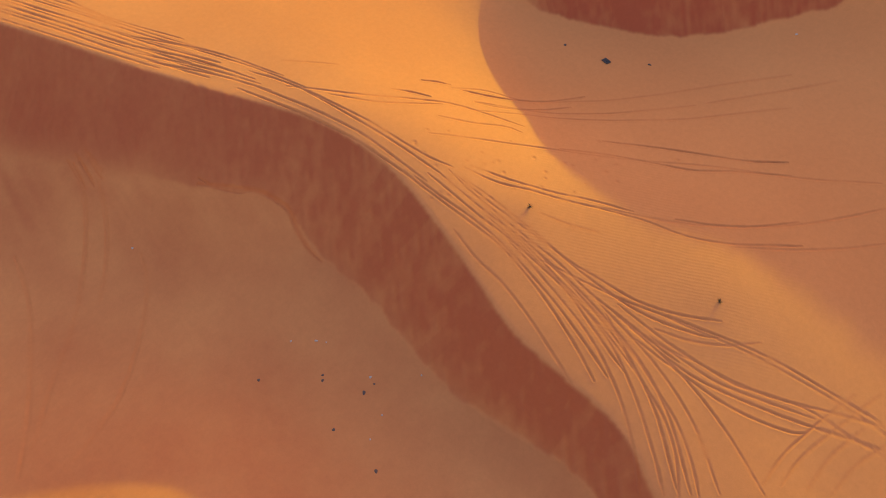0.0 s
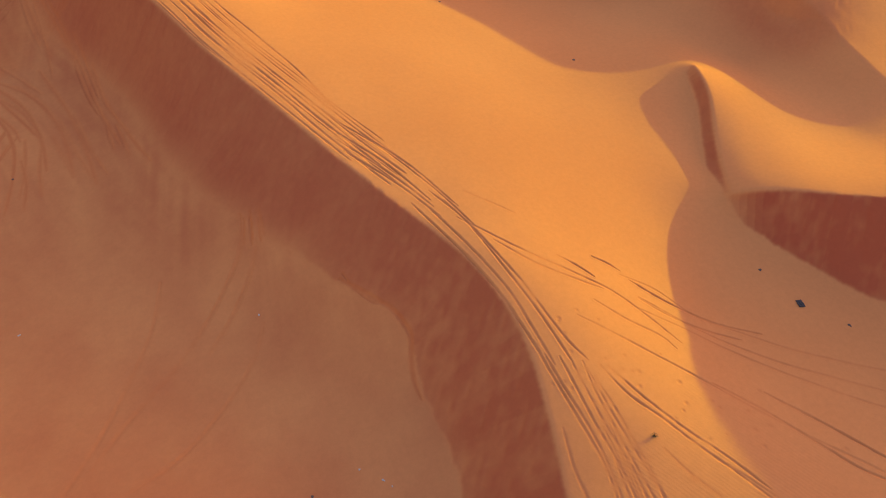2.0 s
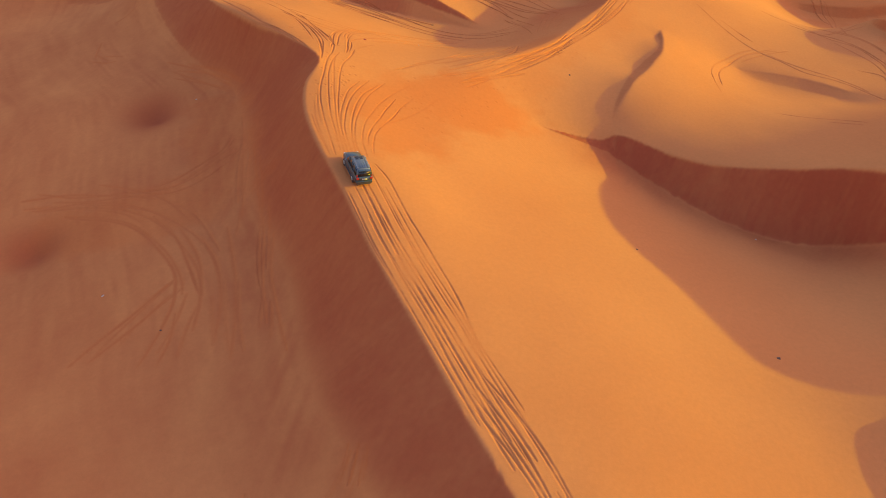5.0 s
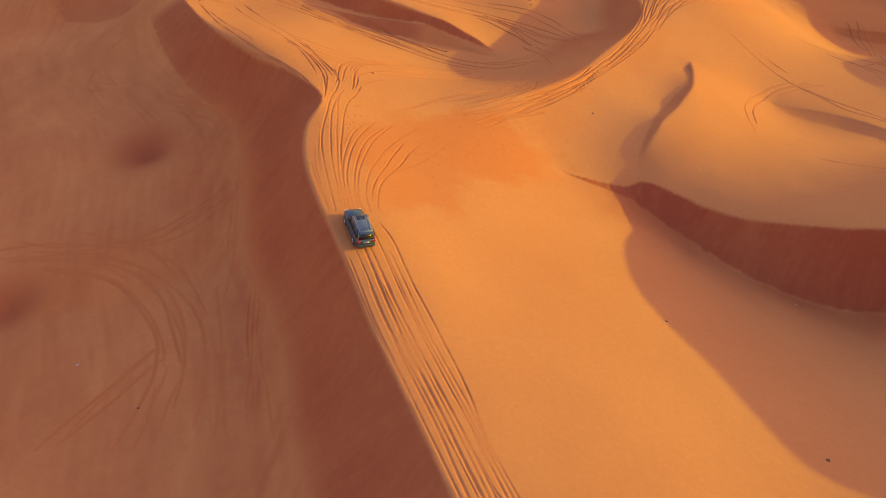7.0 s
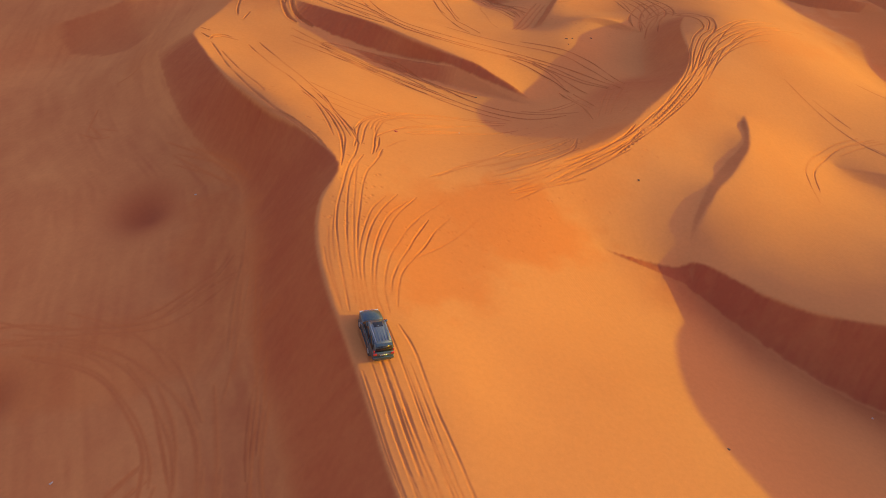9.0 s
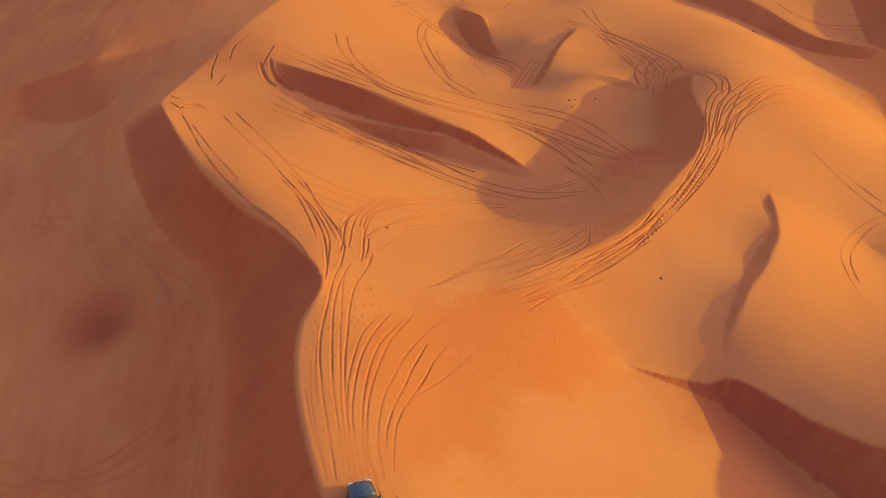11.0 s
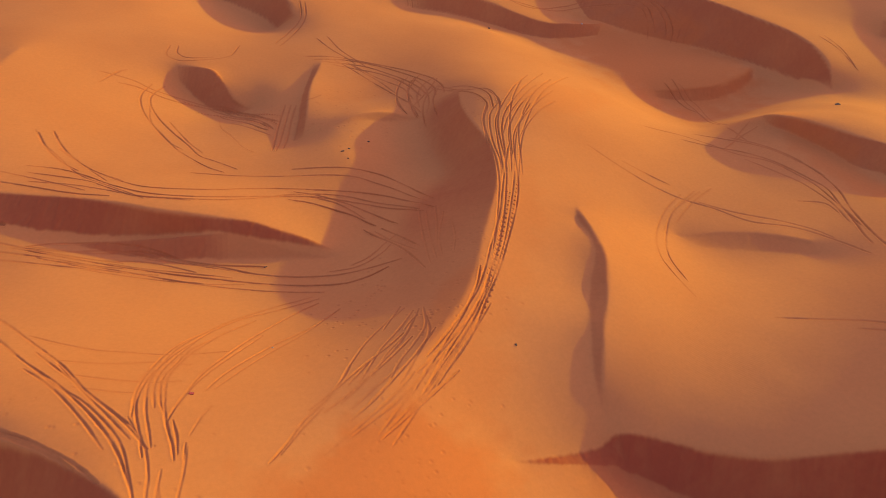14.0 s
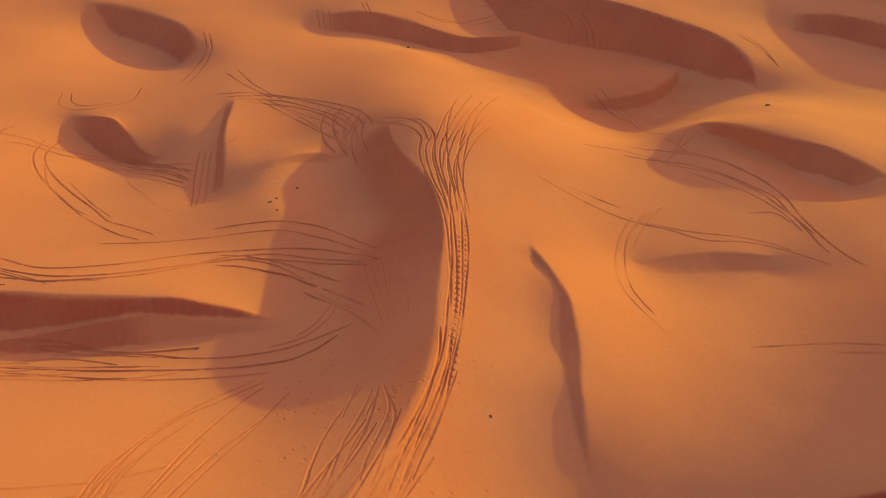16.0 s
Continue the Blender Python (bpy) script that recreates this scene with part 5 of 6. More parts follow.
ruts([(18.3, -100.4), (19.7, -103.2), (21.4, -106.3), (23.4, -109.1), (25.8, -111.8), (28.2, -114.0), (31.7, -116.8), (33.6, -118.2)], 0.26, 0.024, 0.25)
ruts([(22.1, -110.8), (24.9, -114.1), (28.1, -117.4), (30.5, -119.5)], 0.26, 0.024, 0.25)
ruts([(12.5, -71.9), (14.3, -74.2), (15.5, -75.7)], 0.26, 0.024, 0.25)
ruts([(18.8, -124.3), (14.5, -122.9), (11.3, -122.0), (8.7, -121.8)], 0.26, 0.024, 0.27)
ruts([(17.5, -122.8), (14.3, -121.8), (10.9, -121.0), (8.0, -120.9)], 0.26, 0.024, 0.27)
ruts([(15.8, -124.4), (12.5, -123.5), (9.6, -123.3)], 0.26, 0.024, 0.27)
ruts([(15.7, -126.0), (12.9, -125.0), (10.3, -124.6)], 0.26, 0.024, 0.27)
# western valley, in the shade of the main dune
ruts([(-42.7, -24.5), (-37.5, -25.7), (-32.0, -26.1), (-28.0, -25.7), (-25.4, -24.4), (-22.9, -22.0), (-20.8, -20.1), (-18.4, -18.6)], .4, 0.034, 0.78)
ruts([(-40.4, -26.1), (-34.7, -26.8), (-30.0, -26.8), (-26.2, -26.2), (-23.6, -24.4), (-21.1, -21.7), (-19.6, -19.4)], .4, 0.034, 0.78)
ruts([(-38.8, -28.4), (-35.1, -29.4), (-30.4, -31.4), (-27.6, -33.9), (-25.5, -36.4), (-24.1, -38.7), (-22.9, -41.3), (-22.6, -43.0)], .4, 0.034, 0.78)
ruts([(-42.3, -27.4), (-38.2, -27.4), (-33.0, -28.5), (-28.4, -30.6), (-25.5, -33.3), (-23.5, -36.1), (-21.8, -38.8), (-21.0, -41.3), (-20.5, -43.5)], .5, 0.034, 0.65)
ruts([(-37.8, -26.8), (-32.6, -28.1), (-27.5, -29.9), (-24.1, -32.5), (-21.5, -35.5), (-19.9, -38.2), (-19.0, -40.7)], .5, 0.034, 0.65)
ruts([(-26.3, -28.0), (-23.5, -30.3), (-21.5, -33.3), (-19.6, -36.9)], .5, 0.034, 0.62)
ruts([(-23.7, -41.3), (-25.4, -43.4), (-27.2, -45.9), (-28.8, -48.3), (-29.6, -49.8)], .36, 0.034, 0.71)
ruts([(-22.7, -42.4), (-24.7, -44.4), (-26.5, -46.4), (-27.7, -48.9)], .36, 0.034, 0.71)
ruts([(-19.3, -17.8), (-19.2, -23.7), (-18.6, -29.3)], .5, 0.034, 0.62)
ruts([(-18.2, -20.0), (-18.0, -25.7), (-18.0, -30.9), (-18.1, -35.0)], .4, 0.034, 0.68)
ruts([(-16.4, -22.9), (-15.6, -29.1), (-15.5, -34.1), (-15.3, -39.2), (-14.8, -42.7)], .5, 0.034, 0.68)
ruts([(-14.7, -30.8), (-14.4, -35.7), (-14.3, -40.5)], .5, 0.034, 0.65)
ruts([(-22.1, -43.0), (-22.7, -46.5), (-23.7, -49.9)], .4, 0.034, 0.68)
ruts([(-20.8, -44.6), (-21.5, -47.6), (-21.8, -50.5)], .5, 0.034, 0.65)
ruts([(-19.5, -43.6), (-19.1, -46.7), (-18.7, -49.7)], .5, 0.034, 0.56)
ruts([(-18.5, -41.3), (-17.9, -45.7), (-16.9, -50.9)], .5, 0.034, 0.56)
ruts([(-17.0, -41.4), (-16.5, -46.9), (-15.5, -51.0)], .5, 0.034, 0.56)
ruts([(-14.4, -45.0), (-14.3, -48.2)], .5, 0.034, 0.65)
ruts([(-13.4, -45.2), (-12.9, -49.9)], .5, 0.034, 0.62)
ruts([(-43.6, -26.9), (-40.1, -26.8), (-36.2, -28.0), (-31.5, -29.7), (-28.7, -31.7)], .5, 0.034, 0.62)
ruts([(-5.3, -63.5), (-5.6, -64.8), (-6.0, -66.0)], 0.5, 0.04, 0.92)
ruts([(-4.5, -63.8), (-4.8, -65.0), (-5.1, -66.4)], 0.5, 0.04, 0.92)
ruts([(-3.8, -64.3), (-4.0, -65.4), (-4.2, -66.6)], 0.5, 0.04, 0.92)
ruts([(0.5, -73.8), (0.8, -75.3), (1.3, -76.5), (1.8, -77.4), (2.2, -77.8)], 0.3, 0.05, 0.92)
ruts([(-5.5, -64.4), (-6.5, -66.7), (-8.6, -69.1), (-11.3, -71.7), (-14.8, -74.8), (-18.4, -77.7), (-21.5, -80.7)], 0.45, 0.03, 0.42)
ruts([(-4.5, -65.9), (-6.1, -68.7), (-8.6, -71.4), (-11.7, -74.2)], 0.45, 0.03, 0.42)
ruts([(-6.8, -73.7), (-8.3, -76.2), (-11.4, -79.2), (-14.9, -82.0), (-17.7, -83.3), (-20.3, -84.0)], 0.45, 0.03, 0.42)
ruts([(-13.7, -65.8), (-15.3, -69.8), (-17.9, -74.0), (-20.9, -78.8), (-23.5, -82.1)], 0.45, 0.03, 0.42)
ruts([(-4.7, -64.4), (-5.1, -65.8), (-5.4, -66.8)], 0.5, 0.06, 0.92)
ruts([(-4.1, -64.9), (-4.5, -66.3), (-4.6, -67.0)], 0.5, 0.06, 0.92)
ruts([(-5.2, -64.1), (-5.6, -65.2), (-6.0, -66.3)], 0.5, 0.06, 0.92)
ruts([(0.1, -74.1), (1.1, -75.7), (2.1, -77.4), (2.7, -78.3), (3.2, -79.8), (3.3, -81.1), (2.6, -82.9), (2.3, -84.4), (2.3, -85.6)], 0.5, 0.05, 0.92)
ruts([(-20.7, -16.0), (-21.6, -18.6), (-24.0, -21.2), (-26.5, -23.8), (-28.8, -25.3)], 0.42, 0.03, 0.85)
ruts([(-20.2, -16.6), (-22.0, -20.0), (-24.8, -23.3), (-26.7, -25.5)], 0.42, 0.03, 0.85)
ruts([(-23.6, -41.1), (-26.8, -44.8), (-29.4, -47.8), (-31.7, -51.0)], 0.42, 0.03, 0.85)
ruts([(-23.7, -43.1), (-26.4, -46.4), (-30.0, -50.6)], 0.42, 0.03, 0.85)
ruts([(-38.6, -28.6), (-32.4, -30.8), (-28.9, -33.0), (-26.1, -36.4), (-23.9, -40.0), (-23.3, -43.7), (-23.9, -46.8), (-24.7, -49.4), (-25.3, -51.4)], 0.42, 0.03, 0.85)
ruts([(-27.9, -30.4), (-24.7, -34.3), (-22.6, -38.8), (-20.9, -43.2)], 0.42, 0.03, 0.85)
ruts([(-33.0, 4.9), (-28.5, 2.1), (-24.9, -1.3), (-22.1, -4.6)], 0.42, 0.03, 0.85)
ruts([(-31.7, 2.2), (-26.4, -1.7), (-22.7, -5.2)], 0.42, 0.03, 0.85)
ruts([(-29.6, 3.5), (-24.0, -1.0), (-20.3, -5.6)], 0.42, 0.03, 0.85)
ruts([(-23.7, -51.5), (-23.0, -48.5), (-22.9, -45.4)], 0.42, 0.03, 0.85)
ruts([(-17.8, -19.2), (-16.0, -29.7), (-15.0, -35.4), (-14.4, -43.1), (-13.6, -47.9)], 0.5, 0.025, 0.78)
ruts([(-19.8, -12.3), (-19.0, -20.2), (-18.4, -26.4), (-17.8, -31.9)], 0.5, 0.025, 0.78)
ruts([(-24.5, -32.8), (-21.7, -38.1), (-20.6, -43.2), (-20.8, -47.6)], 0.5, 0.025, 0.78)
ruts([(-21.9, -34.5), (-19.7, -38.8), (-18.5, -43.9), (-18.5, -49.3)], 0.5, 0.025, 0.78)
ruts([(-19.4, -33.1), (-17.6, -40.3), (-16.8, -46.3), (-16.6, -51.6)], 0.5, 0.025, 0.78)
ruts([(-44.3, -25.6), (-38.9, -25.2), (-33.0, -26.4), (-28.0, -27.5)], 0.5, 0.025, 0.78)
ruts([(-42.6, -27.2), (-36.6, -26.9), (-30.1, -28.7), (-24.7, -32.1)], 0.5, 0.025, 0.78)
ruts([(-13.8, -35.9), (-13.7, -41.4), (-12.5, -47.0), (-11.3, -52.1)], 0.5, 0.025, 0.78)
ruts([(-35.6, -24.0), (-30.8, -25.8), (-26.8, -28.0), (-23.7, -31.3)], 0.5, 0.025, 0.78)
ruts([(-45.7, 23.5), (-43.4, 24.7), (-41.9, 26.2)], 0.45, 0.04, 0.78)
ruts([(-46.0, 15.9), (-45.6, 12.5), (-45.3, 10.0)], 0.45, 0.04, 0.78)
ruts([(-43.8, 10.1), (-40.8, 8.9)], 0.45, 0.04, 0.78)
ruts([(-46.1, 9.5), (-43.2, 7.7), (-41.4, 7.7)], 0.45, 0.04, 0.78)
ruts([(-45.3, 11.2), (-42.7, 8.2)], 0.45, 0.04, 0.78)
ruts([(-31.0, 2.4), (-26.6, 0.3), (-22.6, -3.1)], 0.45, 0.04, 0.78)
ruts([(-31.2, 0.6), (-26.9, -1.6), (-22.3, -4.9)], 0.45, 0.04, 0.78)

cut += lift * (cut > -0.03)
cut, churned = cut.reshape(RUT_NX, RUT_NY), churned.reshape(RUT_NX, RUT_NY)


def read_ruts(field, x, y):
    """A field of the rut sheet at scattered places, nothing outside it."""
    u, v = (x - RUT_X) / RUT_CELL, (y - RUT_Y) / RUT_CELL
    ok = (u >= 0) & (u < RUT_NX - 1.01) & (v >= 0) & (v < RUT_NY - 1.01)
    u, v = np.where(ok, u, 0), np.where(ok, v, 0)
    i, j = u.astype(int), v.astype(int)
    u, v = u - i, v - j
    return ok * ((field[i, j] * (1 - u) + field[i + 1, j] * u) * (1 - v) + (field[i, j + 1] * (1 - u) + field[i + 1, j + 1] * u) * v)


def surface(x, y):
    """Height of the sand; past the dunes in view it fades into plain rolling sand."""
    away = np.maximum(-np.minimum(np.minimum(x - X0 - 8, X1 - 8 - x), np.minimum(y - Y0 - 8, Y1 - 8 - y)), 0)
    keep = np.exp(-(away / 60.0) ** 2)
    plain = 4 * np.sin(x / 61 + 1.3 * np.sin(y / 83)) * np.sin(y / 97 + 0.7) - 3
    return (read(height, x, y) + read_ruts(cut, x, y)) * keep + plain * (1 - keep)


def ground_z(x, y):
    """Height of the sand at one place."""
    return float(surface(np.array([x], float), np.array([y], float))[0])


# ---- the ground: one sheet of cells, small where the sand is cut or creased, large towards the horizon ----
QX, QY, ROOT, UNIT, DEPTH = -96.0, -144.0, 16.0, 0.0625, 8
ROOTS_X, ROOTS_Y = 17, 18


def pooled(a, ni, nj):
    """Largest value of a in each of ni by nj blocks."""
    return a.reshape(ni, a.shape[0] // ni, nj, a.shape[1] // nj).max((1, 3))


def split_cells():
    """For every size of cell from 16 m down to 0.125 m, which ones are split in four."""
    need = [np.zeros((ROOTS_X << n, ROOTS_Y << n), bool) for n in range(DEPTH)]

    def middles(n):
        s = ROOT / 2 ** n
        return np.meshgrid(QX + s * (np.arange(ROOTS_X << n) + 0.5), QY + s * (np.arange(ROOTS_Y << n) + 0.5), indexing="ij")

    # ruts: 0.0625 m near the path, 0.125 m farther off
    rut = np.zeros((ROOTS_X << DEPTH, ROOTS_Y << DEPTH), bool)
    i, j = int((RUT_X - QX) / UNIT), int((RUT_Y - QY) / UNIT)
    rut[i:i + RUT_NX, j:j + RUT_NY] = np.abs(cut) > 0.004
    x, y = middles(DEPTH - 1)
    rut = pooled(rut, *need[DEPTH - 1].shape)
    need[DEPTH - 1] |= rut & (x > -16) & (x < 52) & (y > -122) & (y < 48)
    need[DEPTH - 2] |= pooled(rut, *need[DEPTH - 2].shape)
    # creases and edges of slipped sand: 0.125 m
    n = DEPTH - 2
    x, y = middles(n)
    edge = np.zeros(x.shape, bool)
    for dx, dy in ((CELL, 0), (0, CELL)):
        bent = np.abs(read(height, x + dx, y + dy) + read(height, x - dx, y - dy) - 2 * read(height, x, y))
        edge |= (bent > 0.0035) | (np.abs(read(fresh_shade, x + dx, y + dy) - read(fresh_shade, x - dx, y - dy)) > 0.10)
    need[n] |= edge & (x > -45) & (x < 100) & (y > -125) & (y < 90)
    # plain sand: 0.25 m near, 0.5 m to the far dunes
    x, y = middles(5)
    need[5] |= (x > -36) & (x < 66) & (y > -126) & (y < 62)
    x, y = middles(4)
    need[4] |= (x > -70) & (x < 160) & (y > -132) & (y < 130)
    x, y = middles(1)
    need[1] |= x > -1e9
    for n in range(DEPTH - 1, 0, -1):                # no cell beside one less than half its size
        wide = np.pad(need[n], 1)
        wide = wide[:-2] | wide[1:-1] | wide[2:]
        wide = wide[:, :-2] | wide[:, 1:-1] | wide[:, 2:]
        need[n - 1] |= pooled(wide, *need[n - 1].shape)
    return need


def ground_cells():
    """Corners of all faces in units of the smallest cell: eight slots a face, the edge middles used where the neighbour is finer."""
    need = split_cells()
    corners, used = [], []
    for n in range(DEPTH + 1):
        there = np.ones((ROOTS_X, ROOTS_Y), bool) if n == 0 else np.repeat(np.repeat(need[n - 1], 2, 0), 2, 1)
        split = need[n] if n < DEPTH else np.zeros_like(there)
        i, j = np.nonzero(there & ~split)
        s = 1 << (DEPTH - n)
        finer = np.pad(split, 1)
        x, y, h = i * s, j * s, s // 2
        corners.append(np.stack([np.stack(c, 1) for c in ((x, y), (x + h, y), (x + s, y), (x + s, y + h), (x + s, y + s), (x + h, y + s), (x, y + s), (x, y + h))], 1))
        yes = np.ones(len(i), bool)
        used.append(np.stack([yes, finer[i + 1, j], yes, finer[i + 2, j + 1], yes, finer[i + 1, j + 2], yes, finer[i, j + 1]], 1))
    # growing cells from the border out to the horizon
    step = int(4 / UNIT)
    ring = []
    for count in (ROOTS_X, ROOTS_Y):
        inner = np.arange(0, count * int(ROOT / UNIT) + 1, step)
        grow = np.cumsum(np.round(step * 1.3 ** np.arange(1, 20)).astype(int))
        ring.append(np.concatenate([-grow[::-1], inner, inner[-1] + grow]))
    ox, oy = ring
    i, j = np.meshgrid(np.arange(len(ox) - 1), np.arange(len(oy) - 1), indexing="ij")
    outside = (ox[i] < 0) | (oy[j] < 0) | (ox[i] >= ROOTS_X * ROOT / UNIT) | (oy[j] >= ROOTS_Y * ROOT / UNIT)
    i, j = i[outside], j[outside]
    a, b, c, d = ox[i], ox[i + 1], oy[j], oy[j + 1]
    corners.append(np.stack([np.stack(p, 1) for p in ((a, c), (a, c), (b, c), (b, c), (b, d), (b, d), (a, d), (a, d))], 1))
    used.append(np.tile([True, False] * 4, (len(i), 1)))
    return np.concatenate(corners), np.concatenate(used)


def build_ground():
    corners, used = ground_cells()
    picked = corners[used].astype(np.int64)
    keys, index = np.unique((picked[:, 0] + 10 ** 6) * 10 ** 7 + picked[:, 1] + 10 ** 6, return_inverse=True)
    x, y = QX + UNIT * (keys // 10 ** 7 - 10 ** 6), QY + UNIT * (keys % 10 ** 7 - 10 ** 6)
    many = used.sum(1)
    me = bpy.data.meshes.new("ground")
    me.vertices.add(len(keys))
    me.vertices.foreach_set("co", np.stack([x, y, surface(x, y)], 1).ravel().astype(np.float32))
    me.loops.add(len(picked))
    me.loops.foreach_set("vertex_index", index.ravel().astype(np.int32))
    me.polygons.add(len(many))
    me.polygons.foreach_set("loop_start", np.concatenate([[0], np.cumsum(many)[:-1]]).astype(np.int32))
    me.polygons.foreach_set("use_smooth", np.ones(len(many), dtype=bool))
    me.materials.append(SAND)
    me.update(calc_edges=True)
    at = me.attributes.new("fresh_shade", 'FLOAT', 'POINT')
    at.data.foreach_set("value", np.clip(np.maximum(read(fresh_shade, x, y), 0.55 * read_ruts(churned, x, y)), 0, 1).astype(np.float32))
    at = me.attributes.new("turned", 'FLOAT', 'POINT')
    at.data.foreach_set("value", np.clip(np.maximum(read(worked_shade, x, y), 0.3 * read_ruts(churned, x, y)), 0, 1).astype(np.float32))
    at = me.attributes.new("rippled", 'FLOAT', 'POINT')
    at.data.foreach_set("value", read(rippled, x, y).astype(np.float32))
    return tagged(new("ground", me), "rippled orange desert sand blown into sharp-crested dunes", "sand", kind="structure")


build_ground()


# ---- things ----
def part(name, bm, mat, parent=None, label="", smooth=True):
    """Links a bmesh as one mesh object under a thing or a part."""
    me = bpy.data.meshes.new(name)
    bmesh.ops.recalc_face_normals(bm, faces=bm.faces)
    bm.to_mesh(me)
    bm.free()
    if smooth:
        me.polygons.foreach_set("use_smooth", np.ones(len(me.polygons), dtype=bool))
    me.materials.append(mat)
    ob = new(name, me)
    if parent is not None:
        ob.parent = parent
    if label:
        ob["label"] = label
    return ob


def paint(name, color, rough, metal=0.0, coat=0.0, grain=0.0, spec=0.5):
    m, nt, b = material(name)
    n, l = nt.nodes, nt.links
    noise_node = n.new("ShaderNodeTexNoise")
    noise_node.inputs["Scale"].default_value = 6.0
    noise_node.inputs["Detail"].default_value = 6
    co = n.new("ShaderNodeTexCoord")
    l.new(co.outputs["Object"], noise_node.inputs["Vector"])
    mix = n.new("ShaderNodeMixRGB")
    mix.inputs["Color1"].default_value = (*color, 1)
    mix.inputs["Color2"].default_value = (*[c * 0.6 + d * 0.4 for c, d in zip(color, (0.45, 0.24, 0.11))], 1)
    amount = n.new("ShaderNodeMapRange")
    amount.inputs["From Min"].default_value, amount.inputs["From Max"].default_value = 0.45, 0.8
    amount.inputs["To Max"].default_value = grain
    l.new(noise_node.outputs["Fac"], amount.inputs["Value"])
    l.new(amount.outputs["Result"], mix.inputs["Fac"])
    l.new(mix.outputs["Color"], b.inputs["Base Color"])
    b.inputs["Roughness"].default_value = rough
    b.inputs["Metallic"].default_value = metal
    b.inputs["Coat Weight"].default_value = coat
    b.inputs["Coat Roughness"].default_value = 0.08
    b.inputs["Specular IOR Level"].default_value = spec
    return m


CAR_PAINT = paint("slate_blue_paint", (0.04, 0.072, 0.098), 0.35, 0.35, 0.8, 0.35)
# greyer copy of the body paint: sky reflection painted into the roof
ROOF_PAINT = paint("sky_lit_roof_paint", (0.15, 0.175, 0.19), 0.32, 0.5, 0.6, 0.3)
CLADDING = paint("grey_cladding", (0.06, 0.06, 0.065), 0.6, 0.0, 0.0, 0.5)
GLASS = paint("dark_window_glass", (0.012, 0.014, 0.018), 0.06, 0.0, 0.0, 0.15, 0.6)
SCREEN = paint("windscreen_glass", (0.05, 0.055, 0.06), 0.08, 0.0, 0.0, 0.3, 0.6)
RUBBER = paint("tyre_rubber", (0.02, 0.02, 0.02), 0.85, 0.0, 0.0, 0.7)
ALLOY = paint("alloy", (0.55, 0.55, 0.56), 0.3, 0.8, 0.0, 0.3)
CHROME = paint("satin_rail", (0.55, 0.56, 0.58), 0.25, 0.9, 0.0, 0.2)
LAMP_RED = paint("red_lens", (0.42, 0.02, 0.02), 0.15, 0.0, 0.5, 0.1)
LAMP_CLEAR = paint("clear_lens", (0.7, 0.72, 0.75), 0.12, 0.2, 0.5, 0.1)
PLATE = paint("plate_white", (0.75, 0.75, 0.72), 0.5)
BLACK_TRIM = paint("black_trim", (0.015, 0.015, 0.016), 0.5)


def box(bm, x0, x1, y0, y1, z0, z1, bevel=0.0, rot=None):
    """A rounded block."""
    r = bmesh.ops.create_cube(bm, size=1.0)
    bmesh.ops.scale(bm, vec=(x1 - x0, y1 - y0, z1 - z0), verts=r["verts"])
    if rot is not None:
        bmesh.ops.rotate(bm, cent=(0, 0, 0), matrix=rot, verts=r["verts"])
    bmesh.ops.translate(bm, vec=((x0 + x1) / 2, (y0 + y1) / 2, (z0 + z1) / 2), verts=r["verts"])
    if bevel:
        edges = list({e for v in r["verts"] for e in v.link_edges})
        bmesh.ops.bevel(bm, geom=edges, offset=bevel, segments=2, affect='EDGES', profile=0.6)


def loft(bm, rings, cap=True):
    """Skin through rings of equal length, closed at both ends."""
    vs = [[bm.verts.new(p) for p in ring] for ring in rings]
    n = len(vs[0])
    for a, b in zip(vs[:-1], vs[1:]):
        for k in range(n):
            bm.faces.new((a[k], a[(k + 1) % n], b[(k + 1) % n], b[k]))
    if cap:
        bm.faces.new(vs[0][::-1])
        bm.faces.new(vs[-1])


def body_ring(x, half, low, high, tuck=0.06, crown=0.03):
    """Cross section of the lower body at x."""
    side = [(half - 0.09, low), (half - 0.02, low + 0.08), (half, low + (high - low) * 0.45), (half - 0.015, low + (high - low) * 0.75),
            (half - tuck, high - 0.05), (half - tuck - 0.06, high), (half * 0.5, high + crown)]
    pts = [(x, y, z) for y, z in side] + [(x, -y, z) for y, z in side[::-1]]
    return pts


def panel(bm, corners, out, thick=0.012):
    """A thin pane with the given corners, standing out along a direction."""
    o = Vector(out).normalized() * thick
    a = [bm.verts.new(Vector(c) + o) for c in corners]
    b = [bm.verts.new(Vector(c) - o) for c in corners]
    n = len(a)
    bm.faces.new(a)
    bm.faces.new(b[::-1])
    for k in range(n):
        bm.faces.new((a[k], b[k], b[(k + 1) % n], a[(k + 1) % n]))


